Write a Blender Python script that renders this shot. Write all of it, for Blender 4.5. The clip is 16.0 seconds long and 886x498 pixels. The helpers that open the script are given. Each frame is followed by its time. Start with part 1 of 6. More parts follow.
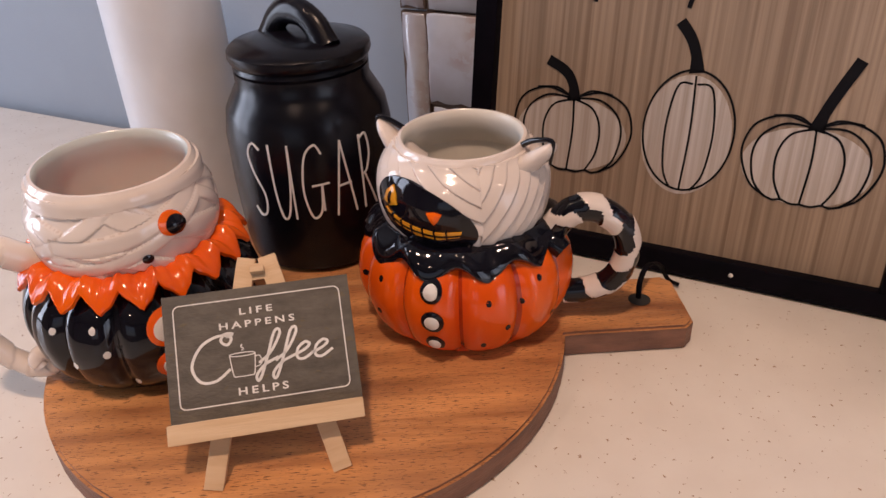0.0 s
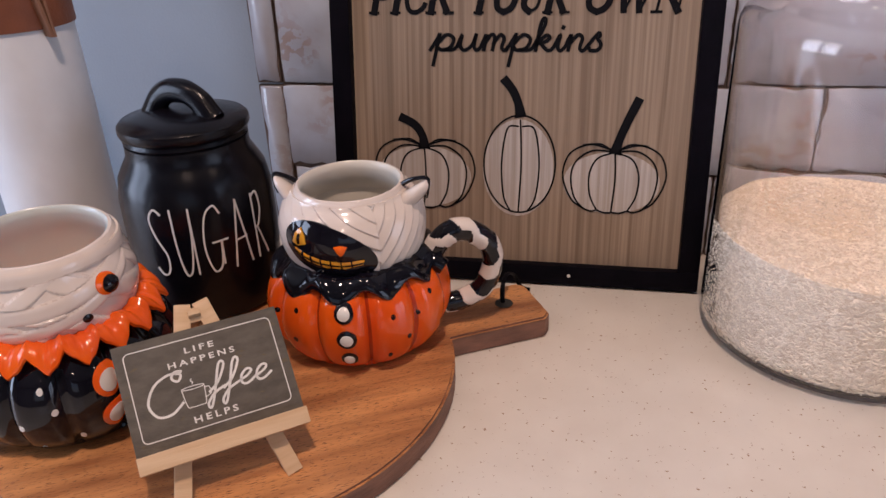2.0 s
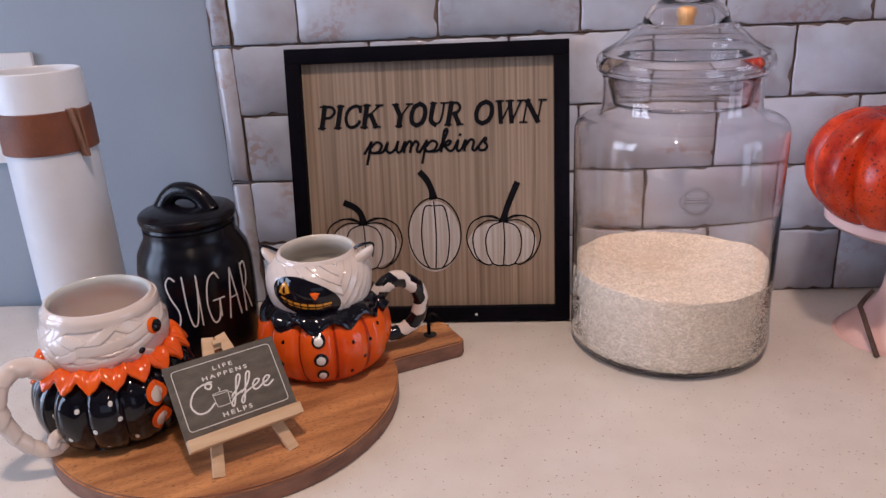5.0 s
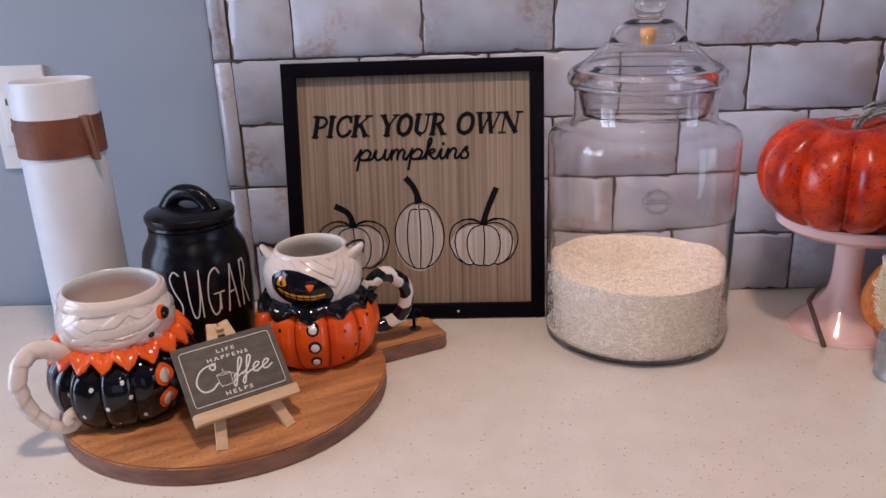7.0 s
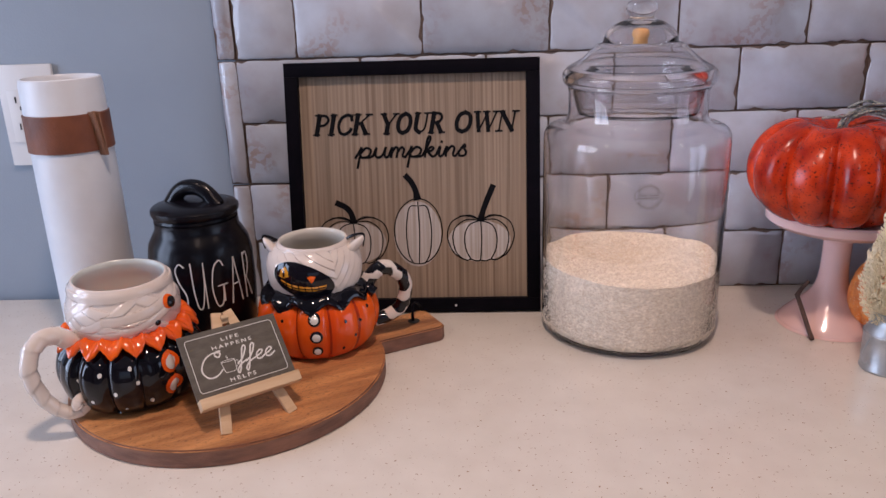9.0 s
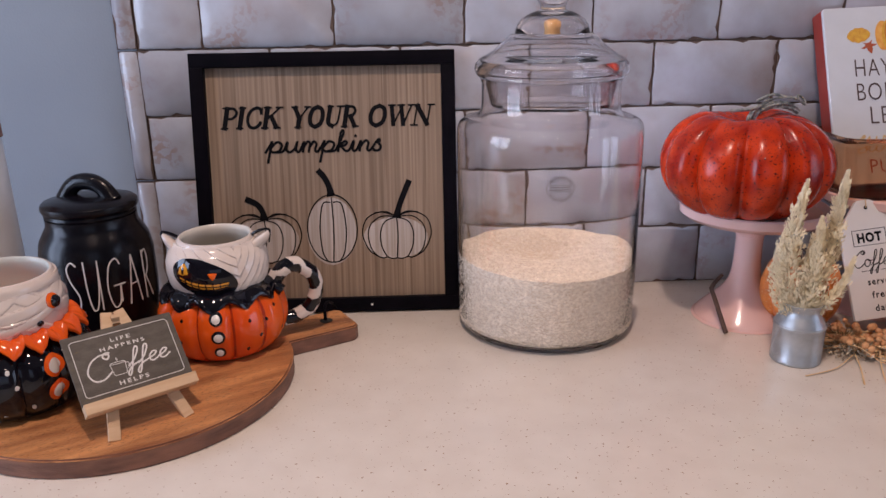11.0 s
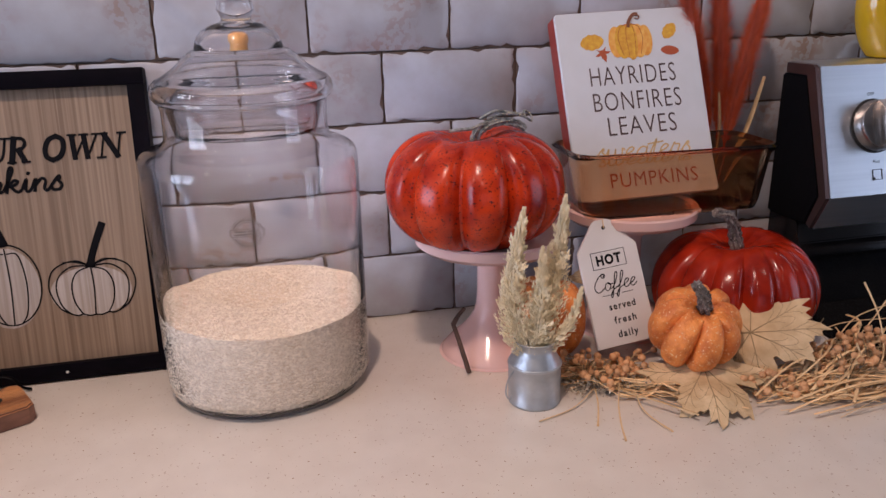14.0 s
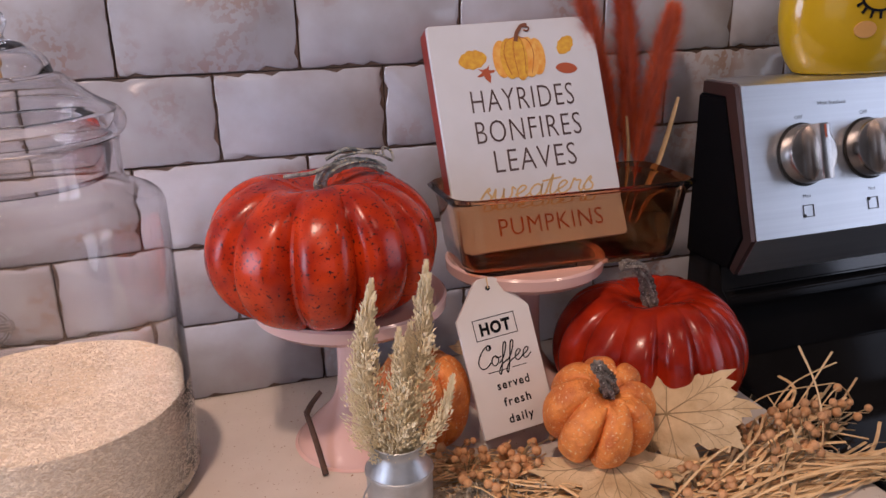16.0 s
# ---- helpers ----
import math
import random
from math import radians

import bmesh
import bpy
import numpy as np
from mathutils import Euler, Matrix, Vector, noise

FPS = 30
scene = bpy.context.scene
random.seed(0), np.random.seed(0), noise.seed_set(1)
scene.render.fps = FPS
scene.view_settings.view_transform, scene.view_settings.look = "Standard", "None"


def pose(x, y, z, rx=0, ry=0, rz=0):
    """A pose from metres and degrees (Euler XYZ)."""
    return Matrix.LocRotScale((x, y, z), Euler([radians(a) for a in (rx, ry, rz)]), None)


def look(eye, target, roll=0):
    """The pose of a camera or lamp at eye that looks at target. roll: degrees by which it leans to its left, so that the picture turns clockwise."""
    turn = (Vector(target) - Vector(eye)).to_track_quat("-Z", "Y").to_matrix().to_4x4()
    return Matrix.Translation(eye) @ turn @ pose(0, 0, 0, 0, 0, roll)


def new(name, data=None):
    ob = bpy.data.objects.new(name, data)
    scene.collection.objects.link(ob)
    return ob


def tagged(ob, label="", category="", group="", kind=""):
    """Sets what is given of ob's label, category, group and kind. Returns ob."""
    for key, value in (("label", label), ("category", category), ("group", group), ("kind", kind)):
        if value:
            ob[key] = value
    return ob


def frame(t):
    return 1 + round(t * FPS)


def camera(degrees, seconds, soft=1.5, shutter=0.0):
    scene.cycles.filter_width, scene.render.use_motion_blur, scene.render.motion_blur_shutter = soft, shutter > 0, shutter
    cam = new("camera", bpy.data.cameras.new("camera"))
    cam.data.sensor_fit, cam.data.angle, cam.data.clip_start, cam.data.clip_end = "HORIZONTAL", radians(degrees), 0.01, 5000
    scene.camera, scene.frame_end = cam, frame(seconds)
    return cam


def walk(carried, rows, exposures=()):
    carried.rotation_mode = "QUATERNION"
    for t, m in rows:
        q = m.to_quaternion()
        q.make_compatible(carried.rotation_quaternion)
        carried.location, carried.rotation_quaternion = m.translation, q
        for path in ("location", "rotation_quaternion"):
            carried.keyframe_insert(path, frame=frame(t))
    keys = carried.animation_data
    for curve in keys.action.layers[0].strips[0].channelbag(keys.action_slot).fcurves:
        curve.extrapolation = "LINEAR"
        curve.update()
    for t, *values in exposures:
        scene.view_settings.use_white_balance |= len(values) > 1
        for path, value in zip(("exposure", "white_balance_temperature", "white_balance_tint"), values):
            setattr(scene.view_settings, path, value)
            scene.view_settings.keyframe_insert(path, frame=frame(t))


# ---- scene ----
cam = camera(60.8, 16.0)
PATH = [
    (0, (0.165, -0.558, 0.307), (-0.608, 0.969, -0.727), -2.7),
    (0.5, (0.163, -0.586, 0.315), (-0.464, 1.02, -0.698), -2.3),
    (1, (0.153, -0.61, 0.319), (-0.346, 1.062, -0.658), -2.2),
    (1.5, (0.149, -0.631, 0.32), (-0.251, 1.086, -0.624), -2.1),
    (2, (0.145, -0.655, 0.33), (-0.183, 1.097, -0.577), -2.3),
    (2.5, (0.148, -0.679, 0.345), (-0.128, 1.1, -0.527), -2.7),
    (3, (0.15, -0.706, 0.354), (-0.076, 1.097, -0.483), -2.8),
    (3.5, (0.152, -0.737, 0.363), (-0.03, 1.086, -0.44), -2.8),
    (4, (0.154, -0.792, 0.37), (0.007, 1.048, -0.4), -2.8),
    (4.5, (0.155, -0.84, 0.389), (0.026, 1.012, -0.354), -2.9),
    (5, (0.156, -0.867, 0.391), (0.049, 1.0, -0.316), -2.7),
    (7.5, (0.155, -0.947, 0.388), (0.1, 0.945, -0.26), -2.0),
    (8, (0.153, -0.958, 0.385), (0.094, 0.936, -0.255), -2.0),
    (8.2, (0.154, -0.962, 0.388), (0.086, 0.93, -0.257), -2.0),
    (10.3, (0.163, -0.956, 0.362), (0.183, 0.949, -0.249), -1.1),
    (10.5, (0.172, -0.953, 0.359), (0.208, 0.953, -0.249), -1.0),
    (11, (0.19, -0.944, 0.361), (0.287, 0.955, -0.257), -0.9),
    (11.5, (0.204, -0.939, 0.361), (0.374, 0.954, -0.261), -0.9),
    (12, (0.216, -0.933, 0.36), (0.451, 0.953, -0.262), -0.9),
    (12.5, (0.239, -0.916, 0.356), (0.529, 0.962, -0.267), -0.9),
    (13, (0.285, -0.903, 0.359), (0.618, 0.966, -0.269), -1.1),
    (13.5, (0.329, -0.884, 0.366), (0.707, 0.974, -0.27), -1.2),
    (14, (0.364, -0.852, 0.37), (0.802, 0.994, -0.264), -1.3),
    (14.5, (0.393, -0.805, 0.375), (0.899, 1.023, -0.257), -1.5),
    (15, (0.412, -0.754, 0.377), (0.972, 1.061, -0.251), -1.6),
    (15.5, (0.432, -0.723, 0.375), (1.022, 1.082, -0.251), -1.6),
    (16, (0.481, -0.717, 0.371), (1.064, 1.09, -0.255), -1.4),
]
walk(cam, [(t, look(eye, target, roll)) for t, eye, target, roll in PATH], [(0, -0.93, 6700, 28), (0.6, -0.93, 6350, 26), (2, -0.98, 6100, 26), (5, -1.05, 5900, 26), (8, -1.07, 5900, 26), (12.5, -1.05, 5950, 26), (14.5, -1.02, 6050, 28), (16, -1.0, 6350, 30)])

# ---- light ----
world = bpy.data.worlds.new("world")
scene.world = world
world.use_nodes = True
wn = world.node_tree
sky = wn.nodes.new("ShaderNodeTexSky")
sky.sky_type, sky.sun_disc, sky.sun_elevation, sky.sun_rotation = "NISHITA", False, radians(35), radians(70)
wn.links.new(sky.outputs[0], wn.nodes["Background"].inputs[0])
wn.nodes["Background"].inputs[1].default_value = 0.1


def area(name, eye, target, w, h, watts, colour):
    lamp = bpy.data.lights.new(name, "AREA")
    lamp.shape, lamp.size, lamp.size_y, lamp.energy, lamp.color = "RECTANGLE", w, h, watts, colour
    ob = new(name, lamp)
    ob.matrix_world = look(eye, target)
    return ob


COOL, WARM = (0.68, 0.84, 0.97), (1.0, 0.76, 0.53)
# glazed doors on the right, a window on the left, a wide window behind
for k, y in enumerate((-1.75, -1.05)):
    area("door_daylight", (2.93, y, 0.35), (0, y + 0.1, 0.1), 0.55, 1.7, 13, COOL)
for k, y in enumerate((-1.25, -0.62)):
    area("window_daylight", (-1.93, y, 0.55), (0, y, 0.1), 0.5, 1.2, 31, COOL)
area("back_daylight", (0.6, -3.43, 0.5), (0.5, 0, 0.1), 1.5, 1.1, 4, COOL)
CEILING_SPOTS = [(-0.75, -0.95, 6), (0.16, -0.78, 27), (1.45, -0.95, 4), (0.35, -1.9, 6)]
for x, y, watts in CEILING_SPOTS:
    lamp = bpy.data.lights.new("downlight_glow", "AREA")
    lamp.shape, lamp.size, lamp.energy, lamp.color = "DISK", 0.12, watts, WARM
    ob = new("downlight_glow", lamp)
    ob.matrix_world = look((x, y, 1.49), (x, y, 0))


# ---- materials ----
def mat(name, c1, c2=None, rough=0.5, metal=0.0, scale=20.0, stretch=(1, 1, 1), bump=0.0, bscale=150.0, coat=0.0,
        speck=None, sscale=300.0, slimit=0.7, smask=0.0, detail=6.0, vary=0.0, contrast=0.35, sheen=0.0, sss=0.0, spec=0.5, island=0.0):
    """A surface with two colours mixed by grain, fine relief, and sparse specks of a third colour."""
    m = bpy.data.materials.new(name)
    m.use_nodes = True
    nt = m.node_tree
    b = nt.nodes["Principled BSDF"]
    b.inputs["Roughness"].default_value, b.inputs["Metallic"].default_value = rough, metal
    b.inputs["Coat Weight"].default_value, b.inputs["Coat Roughness"].default_value = coat, 0.06
    b.inputs["Specular IOR Level"].default_value = spec
    if sheen:
        b.inputs["Sheen Weight"].default_value = sheen
    if sss:
        b.inputs["Subsurface Weight"].default_value, b.inputs["Subsurface Scale"].default_value = sss, 0.004
    co = nt.nodes.new("ShaderNodeTexCoord")
    info = nt.nodes.new("ShaderNodeObjectInfo")
    off = nt.nodes.new("ShaderNodeVectorMath")
    off.operation = "MULTIPLY_ADD"
    nt.links.new(info.outputs["Random"], off.inputs[0])
    off.inputs[1].default_value = (7.0, 11.0, 5.0)
    nt.links.new(co.outputs["Object"], off.inputs[2])
    mp = nt.nodes.new("ShaderNodeMapping")
    mp.inputs["Scale"].default_value = stretch
    nt.links.new(off.outputs[0], mp.inputs[0])

    def grain(s, d):
        n = nt.nodes.new("ShaderNodeTexNoise")
        n.inputs["Scale"].default_value, n.inputs["Detail"].default_value = s, d
        nt.links.new(mp.outputs[0], n.inputs["Vector"])
        return n.outputs["Fac"]

    def ramp(src, lo, hi):
        r = nt.nodes.new("ShaderNodeMapRange")
        r.inputs[1].default_value, r.inputs[2].default_value = lo, hi
        nt.links.new(src, r.inputs[0])
        return r.outputs[0]

    def mix(f, a, c):
        x = nt.nodes.new("ShaderNodeMix")
        x.data_type = "RGBA"
        nt.links.new(f, x.inputs[0])
        for i, v in ((6, a), (7, c)):
            if isinstance(v, tuple):
                x.inputs[i].default_value = (*v, 1)
            else:
                nt.links.new(v, x.inputs[i])
        return x.outputs[2]

    c2 = c2 or tuple(v * 0.88 for v in c1)
    col = mix(ramp(grain(scale, detail), 0.5 - contrast / 2, 0.5 + contrast / 2), c1, c2)
    if speck:
        dots = ramp(grain(sscale, 2.5), slimit, slimit + 0.04)
        if smask:
            both = nt.nodes.new("ShaderNodeMath")
            both.operation = "MULTIPLY"
            nt.links.new(dots, both.inputs[0])
            nt.links.new(ramp(grain(smask, 3), 0.55, 0.72), both.inputs[1])
            dots = both.outputs[0]
        col = mix(dots, col, speck)
    if vary:
        h = nt.nodes.new("ShaderNodeHueSaturation")
        r = nt.nodes.new("ShaderNodeMapRange")
        r.inputs[3].default_value, r.inputs[4].default_value = 1 - vary, 1 + vary * 0.5
        nt.links.new(info.outputs["Random"], r.inputs[0])
        nt.links.new(r.outputs[0], h.inputs["Value"])
        nt.links.new(col, h.inputs["Color"])
        col = h.outputs[0]
    if island:
        geo = nt.nodes.new("ShaderNodeNewGeometry")
        h = nt.nodes.new("ShaderNodeHueSaturation")
        r = nt.nodes.new("ShaderNodeMapRange")
        r.inputs[3].default_value, r.inputs[4].default_value = 1 - island, 1 + island * 0.4
        nt.links.new(geo.outputs["Random Per Island"], r.inputs[0])
        nt.links.new(r.outputs[0], h.inputs["Value"])
        nt.links.new(col, h.inputs["Color"])
        col = h.outputs[0]
    nt.links.new(col, b.inputs["Base Color"])
    rr = nt.nodes.new("ShaderNodeMapRange")
    rr.inputs[3].default_value, rr.inputs[4].default_value = rough * 0.85, min(1, rough * 1.18)
    nt.links.new(grain(scale * 2.3, 3), rr.inputs[0])
    nt.links.new(rr.outputs[0], b.inputs["Roughness"])
    if bump:
        bp = nt.nodes.new("ShaderNodeBump")
        bp.inputs["Strength"].default_value, bp.inputs["Distance"].default_value = bump, 0.002
        nt.links.new(grain(bscale, 4), bp.inputs["Height"])
        nt.links.new(bp.outputs[0], b.inputs["Normal"])
    return m


def glass(name, colour, rough=0.0, ior=1.45):
    m = bpy.data.materials.new(name)
    m.use_nodes = True
    b = m.node_tree.nodes["Principled BSDF"]
    b.inputs["Base Color"].default_value = (*colour, 1)
    b.inputs["Roughness"].default_value, b.inputs["IOR"].default_value = rough, ior
    b.inputs["Transmission Weight"].default_value = 1.0
    return m


M_WALL = mat("grey_blue_paint", (0.285, 0.34, 0.405), (0.26, 0.31, 0.375), 0.55, scale=6, bump=0.15, bscale=400)
M_ROOM = mat("pale_paint", (0.30, 0.29, 0.28), (0.27, 0.26, 0.25), 0.7, scale=4, bump=0.1)
M_CEIL = mat("ceiling_paint", (0.42, 0.41, 0.39), None, 0.8, scale=5)
M_FLOOR = mat("floor_boards", (0.24, 0.15, 0.09), (0.16, 0.10, 0.06), 0.45, scale=9, stretch=(1, 8, 1))
M_GLAZE = mat("white_tile_glaze", (0.45, 0.485, 0.555), (0.38, 0.38, 0.425), 0.16, scale=22, bump=0.22, bscale=38, contrast=0.3,
              speck=(0.34, 0.26, 0.235), sscale=130, slimit=0.49, smask=11, vary=0.12)
M_CLAY = mat("dark_clay", (0.15, 0.105, 0.085), (0.08, 0.055, 0.045), 0.8, scale=60, bump=0.5, bscale=300)
M_GROUT = mat("brown_grout", (0.25, 0.195, 0.17), (0.15, 0.115, 0.10), 0.9, scale=80, bump=0.5, bscale=500)
M_QUARTZ = mat("cream_quartz", (0.73, 0.68, 0.61), (0.69, 0.635, 0.565), 0.22, scale=30, speck=(0.36, 0.25, 0.17), sscale=300, slimit=0.672,
               detail=8)
M_BOARD = mat("acacia_wood", (0.64, 0.295, 0.110), (0.25, 0.092, 0.036), 0.30, scale=13, stretch=(0.6, 4.2, 4.2), bump=0.35, bscale=90, detail=11, contrast=0.30,
              speck=(0.15, 0.060, 0.026), sscale=340, slimit=0.60)
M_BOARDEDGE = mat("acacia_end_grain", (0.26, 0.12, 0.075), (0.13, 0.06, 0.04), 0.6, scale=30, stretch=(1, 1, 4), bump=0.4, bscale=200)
M_BLACKFRAME = mat("black_painted_wood", (0.003, 0.003, 0.005), (0.005, 0.004, 0.007), 0.5, scale=60, bump=0.1, spec=0.04)
M_PLANK = mat("wood_grain_print", (0.345, 0.255, 0.180), (0.185, 0.130, 0.088), 0.6, scale=30, stretch=(10, 1, 0.10), detail=12, contrast=0.4,
              speck=(0.19, 0.13, 0.088), sscale=15, slimit=0.605,
              bump=0.08)
M_INK = mat("black_ink", (0.006, 0.006, 0.008), None, 0.6, scale=50, spec=0.1)
M_WHITEWASH = mat("white_wash", (0.50, 0.455, 0.42), (0.36, 0.305, 0.26), 0.6, scale=30, stretch=(10, 1, 0.13), detail=12, contrast=0.3)
M_BLACKGLAZE = mat("black_satin_glaze", (0.003, 0.003, 0.005), (0.005, 0.004, 0.007), 0.24, scale=14, bump=0.08, bscale=60, spec=0.28)
M_CHALKWHITE = mat("white_line_paint", (0.75, 0.73, 0.70), None, 0.6, scale=80)
M_WHITECER = mat("matt_white_ceramic", (0.72, 0.745, 0.78), (0.68, 0.70, 0.735), 0.38, scale=40, bump=0.05)
M_LEATHER = mat("tan_leather", (0.21, 0.066, 0.026), (0.14, 0.043, 0.018), 0.55, scale=35, bump=0.35, bscale=350)
M_LEATHEREDGE = mat("pale_leather", (0.27, 0.13, 0.075), None, 0.7, scale=60)
M_PLASTIC = mat("white_plastic", (0.72, 0.72, 0.72), None, 0.3, scale=12)
M_DARK = mat("dark_slot", (0.02, 0.02, 0.02), None, 0.6)
M_GLASS = glass("clear_glass", (0.930, 0.915, 0.925))
M_AMBER = glass("amber_glass", (0.55, 0.31, 0.17))
M_RICE = mat("white_rice", (0.60, 0.51, 0.39), (0.52, 0.43, 0.32), 0.55, scale=120, bump=0.6, bscale=420)
M_RICEGRAIN = mat("rice_grain", (0.74, 0.66, 0.54), (0.64, 0.56, 0.44), 0.5, scale=90, island=0.25)
M_SEAL = mat("grey_seal_print", (0.16, 0.15, 0.15), None, 0.6)
M_CORK = mat("amber_plug", (0.50, 0.27, 0.09), None, 0.4, scale=40)
M_PINK = mat("pink_glazed_ceramic", (0.74, 0.50, 0.455), (0.70, 0.46, 0.42), 0.14, scale=9, bump=0.06, bscale=40)
M_REDPUMP = mat("red_pumpkin_skin", (0.57, 0.044, 0.004), (0.26, 0.010, 0.003), 0.24, scale=38, bump=0.08, bscale=260, spec=0.4,
                speck=(0.035, 0.009, 0.007), sscale=470, slimit=0.612)
M_WINEPUMP = mat("wine_pumpkin_skin", (0.46, 0.030, 0.005), (0.20, 0.009, 0.003), 0.22, scale=30, bump=0.05, bscale=260, spec=0.4,
                 speck=(0.03, 0.008, 0.006), sscale=380, slimit=0.64, smask=30)
M_ORANGEPUMP = mat("orange_pumpkin_skin", (0.86, 0.290, 0.058), (0.62, 0.165, 0.034), 0.5, scale=75, bump=0.9, bscale=330, contrast=0.25,
                   speck=(0.85, 0.56, 0.30), sscale=450, slimit=0.63)
M_STEM = mat("grey_bark_stem", (0.26, 0.22, 0.19), (0.075, 0.06, 0.05), 0.7, scale=170, bump=1.0, bscale=420, contrast=0.25, speck=(0.6, 0.56, 0.5), sscale=620,
             slimit=0.62)
M_STEMGREEN = mat("verdigris_stem", (0.36, 0.37, 0.36), (0.10, 0.12, 0.12), 0.6, scale=170, bump=1.0, bscale=420, contrast=0.25, speck=(0.55, 0.48, 0.30),
                  sscale=520, slimit=0.61)


# ---- helpers for shapes ----
def part(name, bm, material, parent=None, label="", sharp=38):
    me = bpy.data.meshes.new(name)
    bmesh.ops.recalc_face_normals(bm, faces=bm.faces)
    lim = radians(sharp)
    for f in bm.faces:
        f.smooth = True
    for e in bm.edges:
        if len(e.link_faces) == 2 and e.calc_face_angle(0) > lim:
            e.smooth = False
    bm.to_mesh(me)
    bm.free()
    for m in (material if isinstance(material, (list, tuple)) else [material]):
        me.materials.append(m)
    ob = new(name, me)
    if parent is not None:
        ob.parent = parent
    if label:
        ob["label"] = label
    return ob


def thing(name, label, category, m=None, group="", kind=""):
    ob = new(name)
    ob.empty_display_size = 0.02
    if m is not None:
        ob.matrix_world = m
    return tagged(ob, label, category, group, kind)


def box(size, at=(0, 0, 0), bevel=0.0, seg=2, bm=None, turn=None):
    bm = bm or bmesh.new()
    made = bmesh.ops.create_cube(bm, size=1.0, matrix=Matrix.Translation(at) @ (turn or Matrix()) @ Matrix.Diagonal((*size, 1)))
    if bevel:
        es = {e for v in made["verts"] for e in v.link_edges}
        bmesh.ops.bevel(bm, geom=list(es), offset=bevel, segments=seg, affect="EDGES", profile=0.6)
    return bm


def smooth_line(pts, per=6, closed=False):
    """A Catmull-Rom line through the points."""
    p = [Vector(q) for q in pts]
    n, out = len(p), []
    for i in range(n if closed else n - 1):
        a, b, c, d = (p[(i + k) % n] if closed else p[min(max(i + k, 0), n - 1)] for k in (-1, 0, 1, 2))
        for s in range(per):
            t = s / per
            out.append(0.5 * (2 * b + (c - a) * t + (2 * a - 5 * b + 4 * c - d) * t * t + (3 * b - a - 3 * c + d) * t ** 3))
    if not closed:
        out.append(p[-1])
    return out


def lathe(profile, n=64, shape=None, bm=None, per=0):
    """A turned form; profile of (radius, z); shape(angle, r, z) may move each point."""
    bm = bm or bmesh.new()
    prof = [tuple(v)[:2] for v in smooth_line([(r, z, 0) for r, z in profile], per)] if per else profile
    rings = []
    for r, z in prof:
        ring = []
        for k in range(n):
            a = 2 * math.pi * k / n
            q, h = shape(a, max(r, 0.0), z) if shape else (max(r, 0.0), z)
            ring.append(bm.verts.new((q * math.cos(a), q * math.sin(a), h)))
        rings.append(ring)
    for A, B in zip(rings, rings[1:]):
        for k in range(n):
            bm.faces.new((A[k], A[(k + 1) % n], B[(k + 1) % n], B[k]))
    for ring, z in ((rings[0], 0), (rings[-1], 1)):
        if len({tuple(round(c, 6) for c in v.co) for v in ring}) > 1:
            bm.faces.new(ring)
    bmesh.ops.remove_doubles(bm, verts=[v for ring in (rings[0], rings[-1]) for v in ring], dist=1e-6)
    return bm


def tube(pts, radius, n=8, bm=None, per=0, flat=1.0, twist=0.0):
    """A rounded strand along the points; radius is a number or a function of 0..1."""
    bm = bm or bmesh.new()
    p = smooth_line(pts, per) if per else [Vector(q) for q in pts]
    up, rings = Vector((0.03, 0.11, 1)).normalized(), []
    for i, q in enumerate(p):
        d = (p[min(i + 1, len(p) - 1)] - p[max(i - 1, 0)]).normalized()
        s = d.cross(up)
        if s.length < 1e-4:
            s = d.cross(Vector((1, 0, 0)))
        s.normalize()
        w = s.cross(d).normalized()
        up = w
        f = i / max(1, len(p) - 1)
        r = radius(f) if callable(radius) else radius
        rings.append([bm.verts.new(q + s * (r * math.cos(a + twist * f)) + w * (r * flat * math.sin(a + twist * f)))
                      for a in (2 * math.pi * k / n for k in range(n))])
    for A, B in zip(rings, rings[1:]):
        for k in range(n):
            bm.faces.new((A[k], A[(k + 1) % n], B[(k + 1) % n], B[k]))
    bm.faces.new(rings[0])
    bm.faces.new(rings[-1])
    return bm


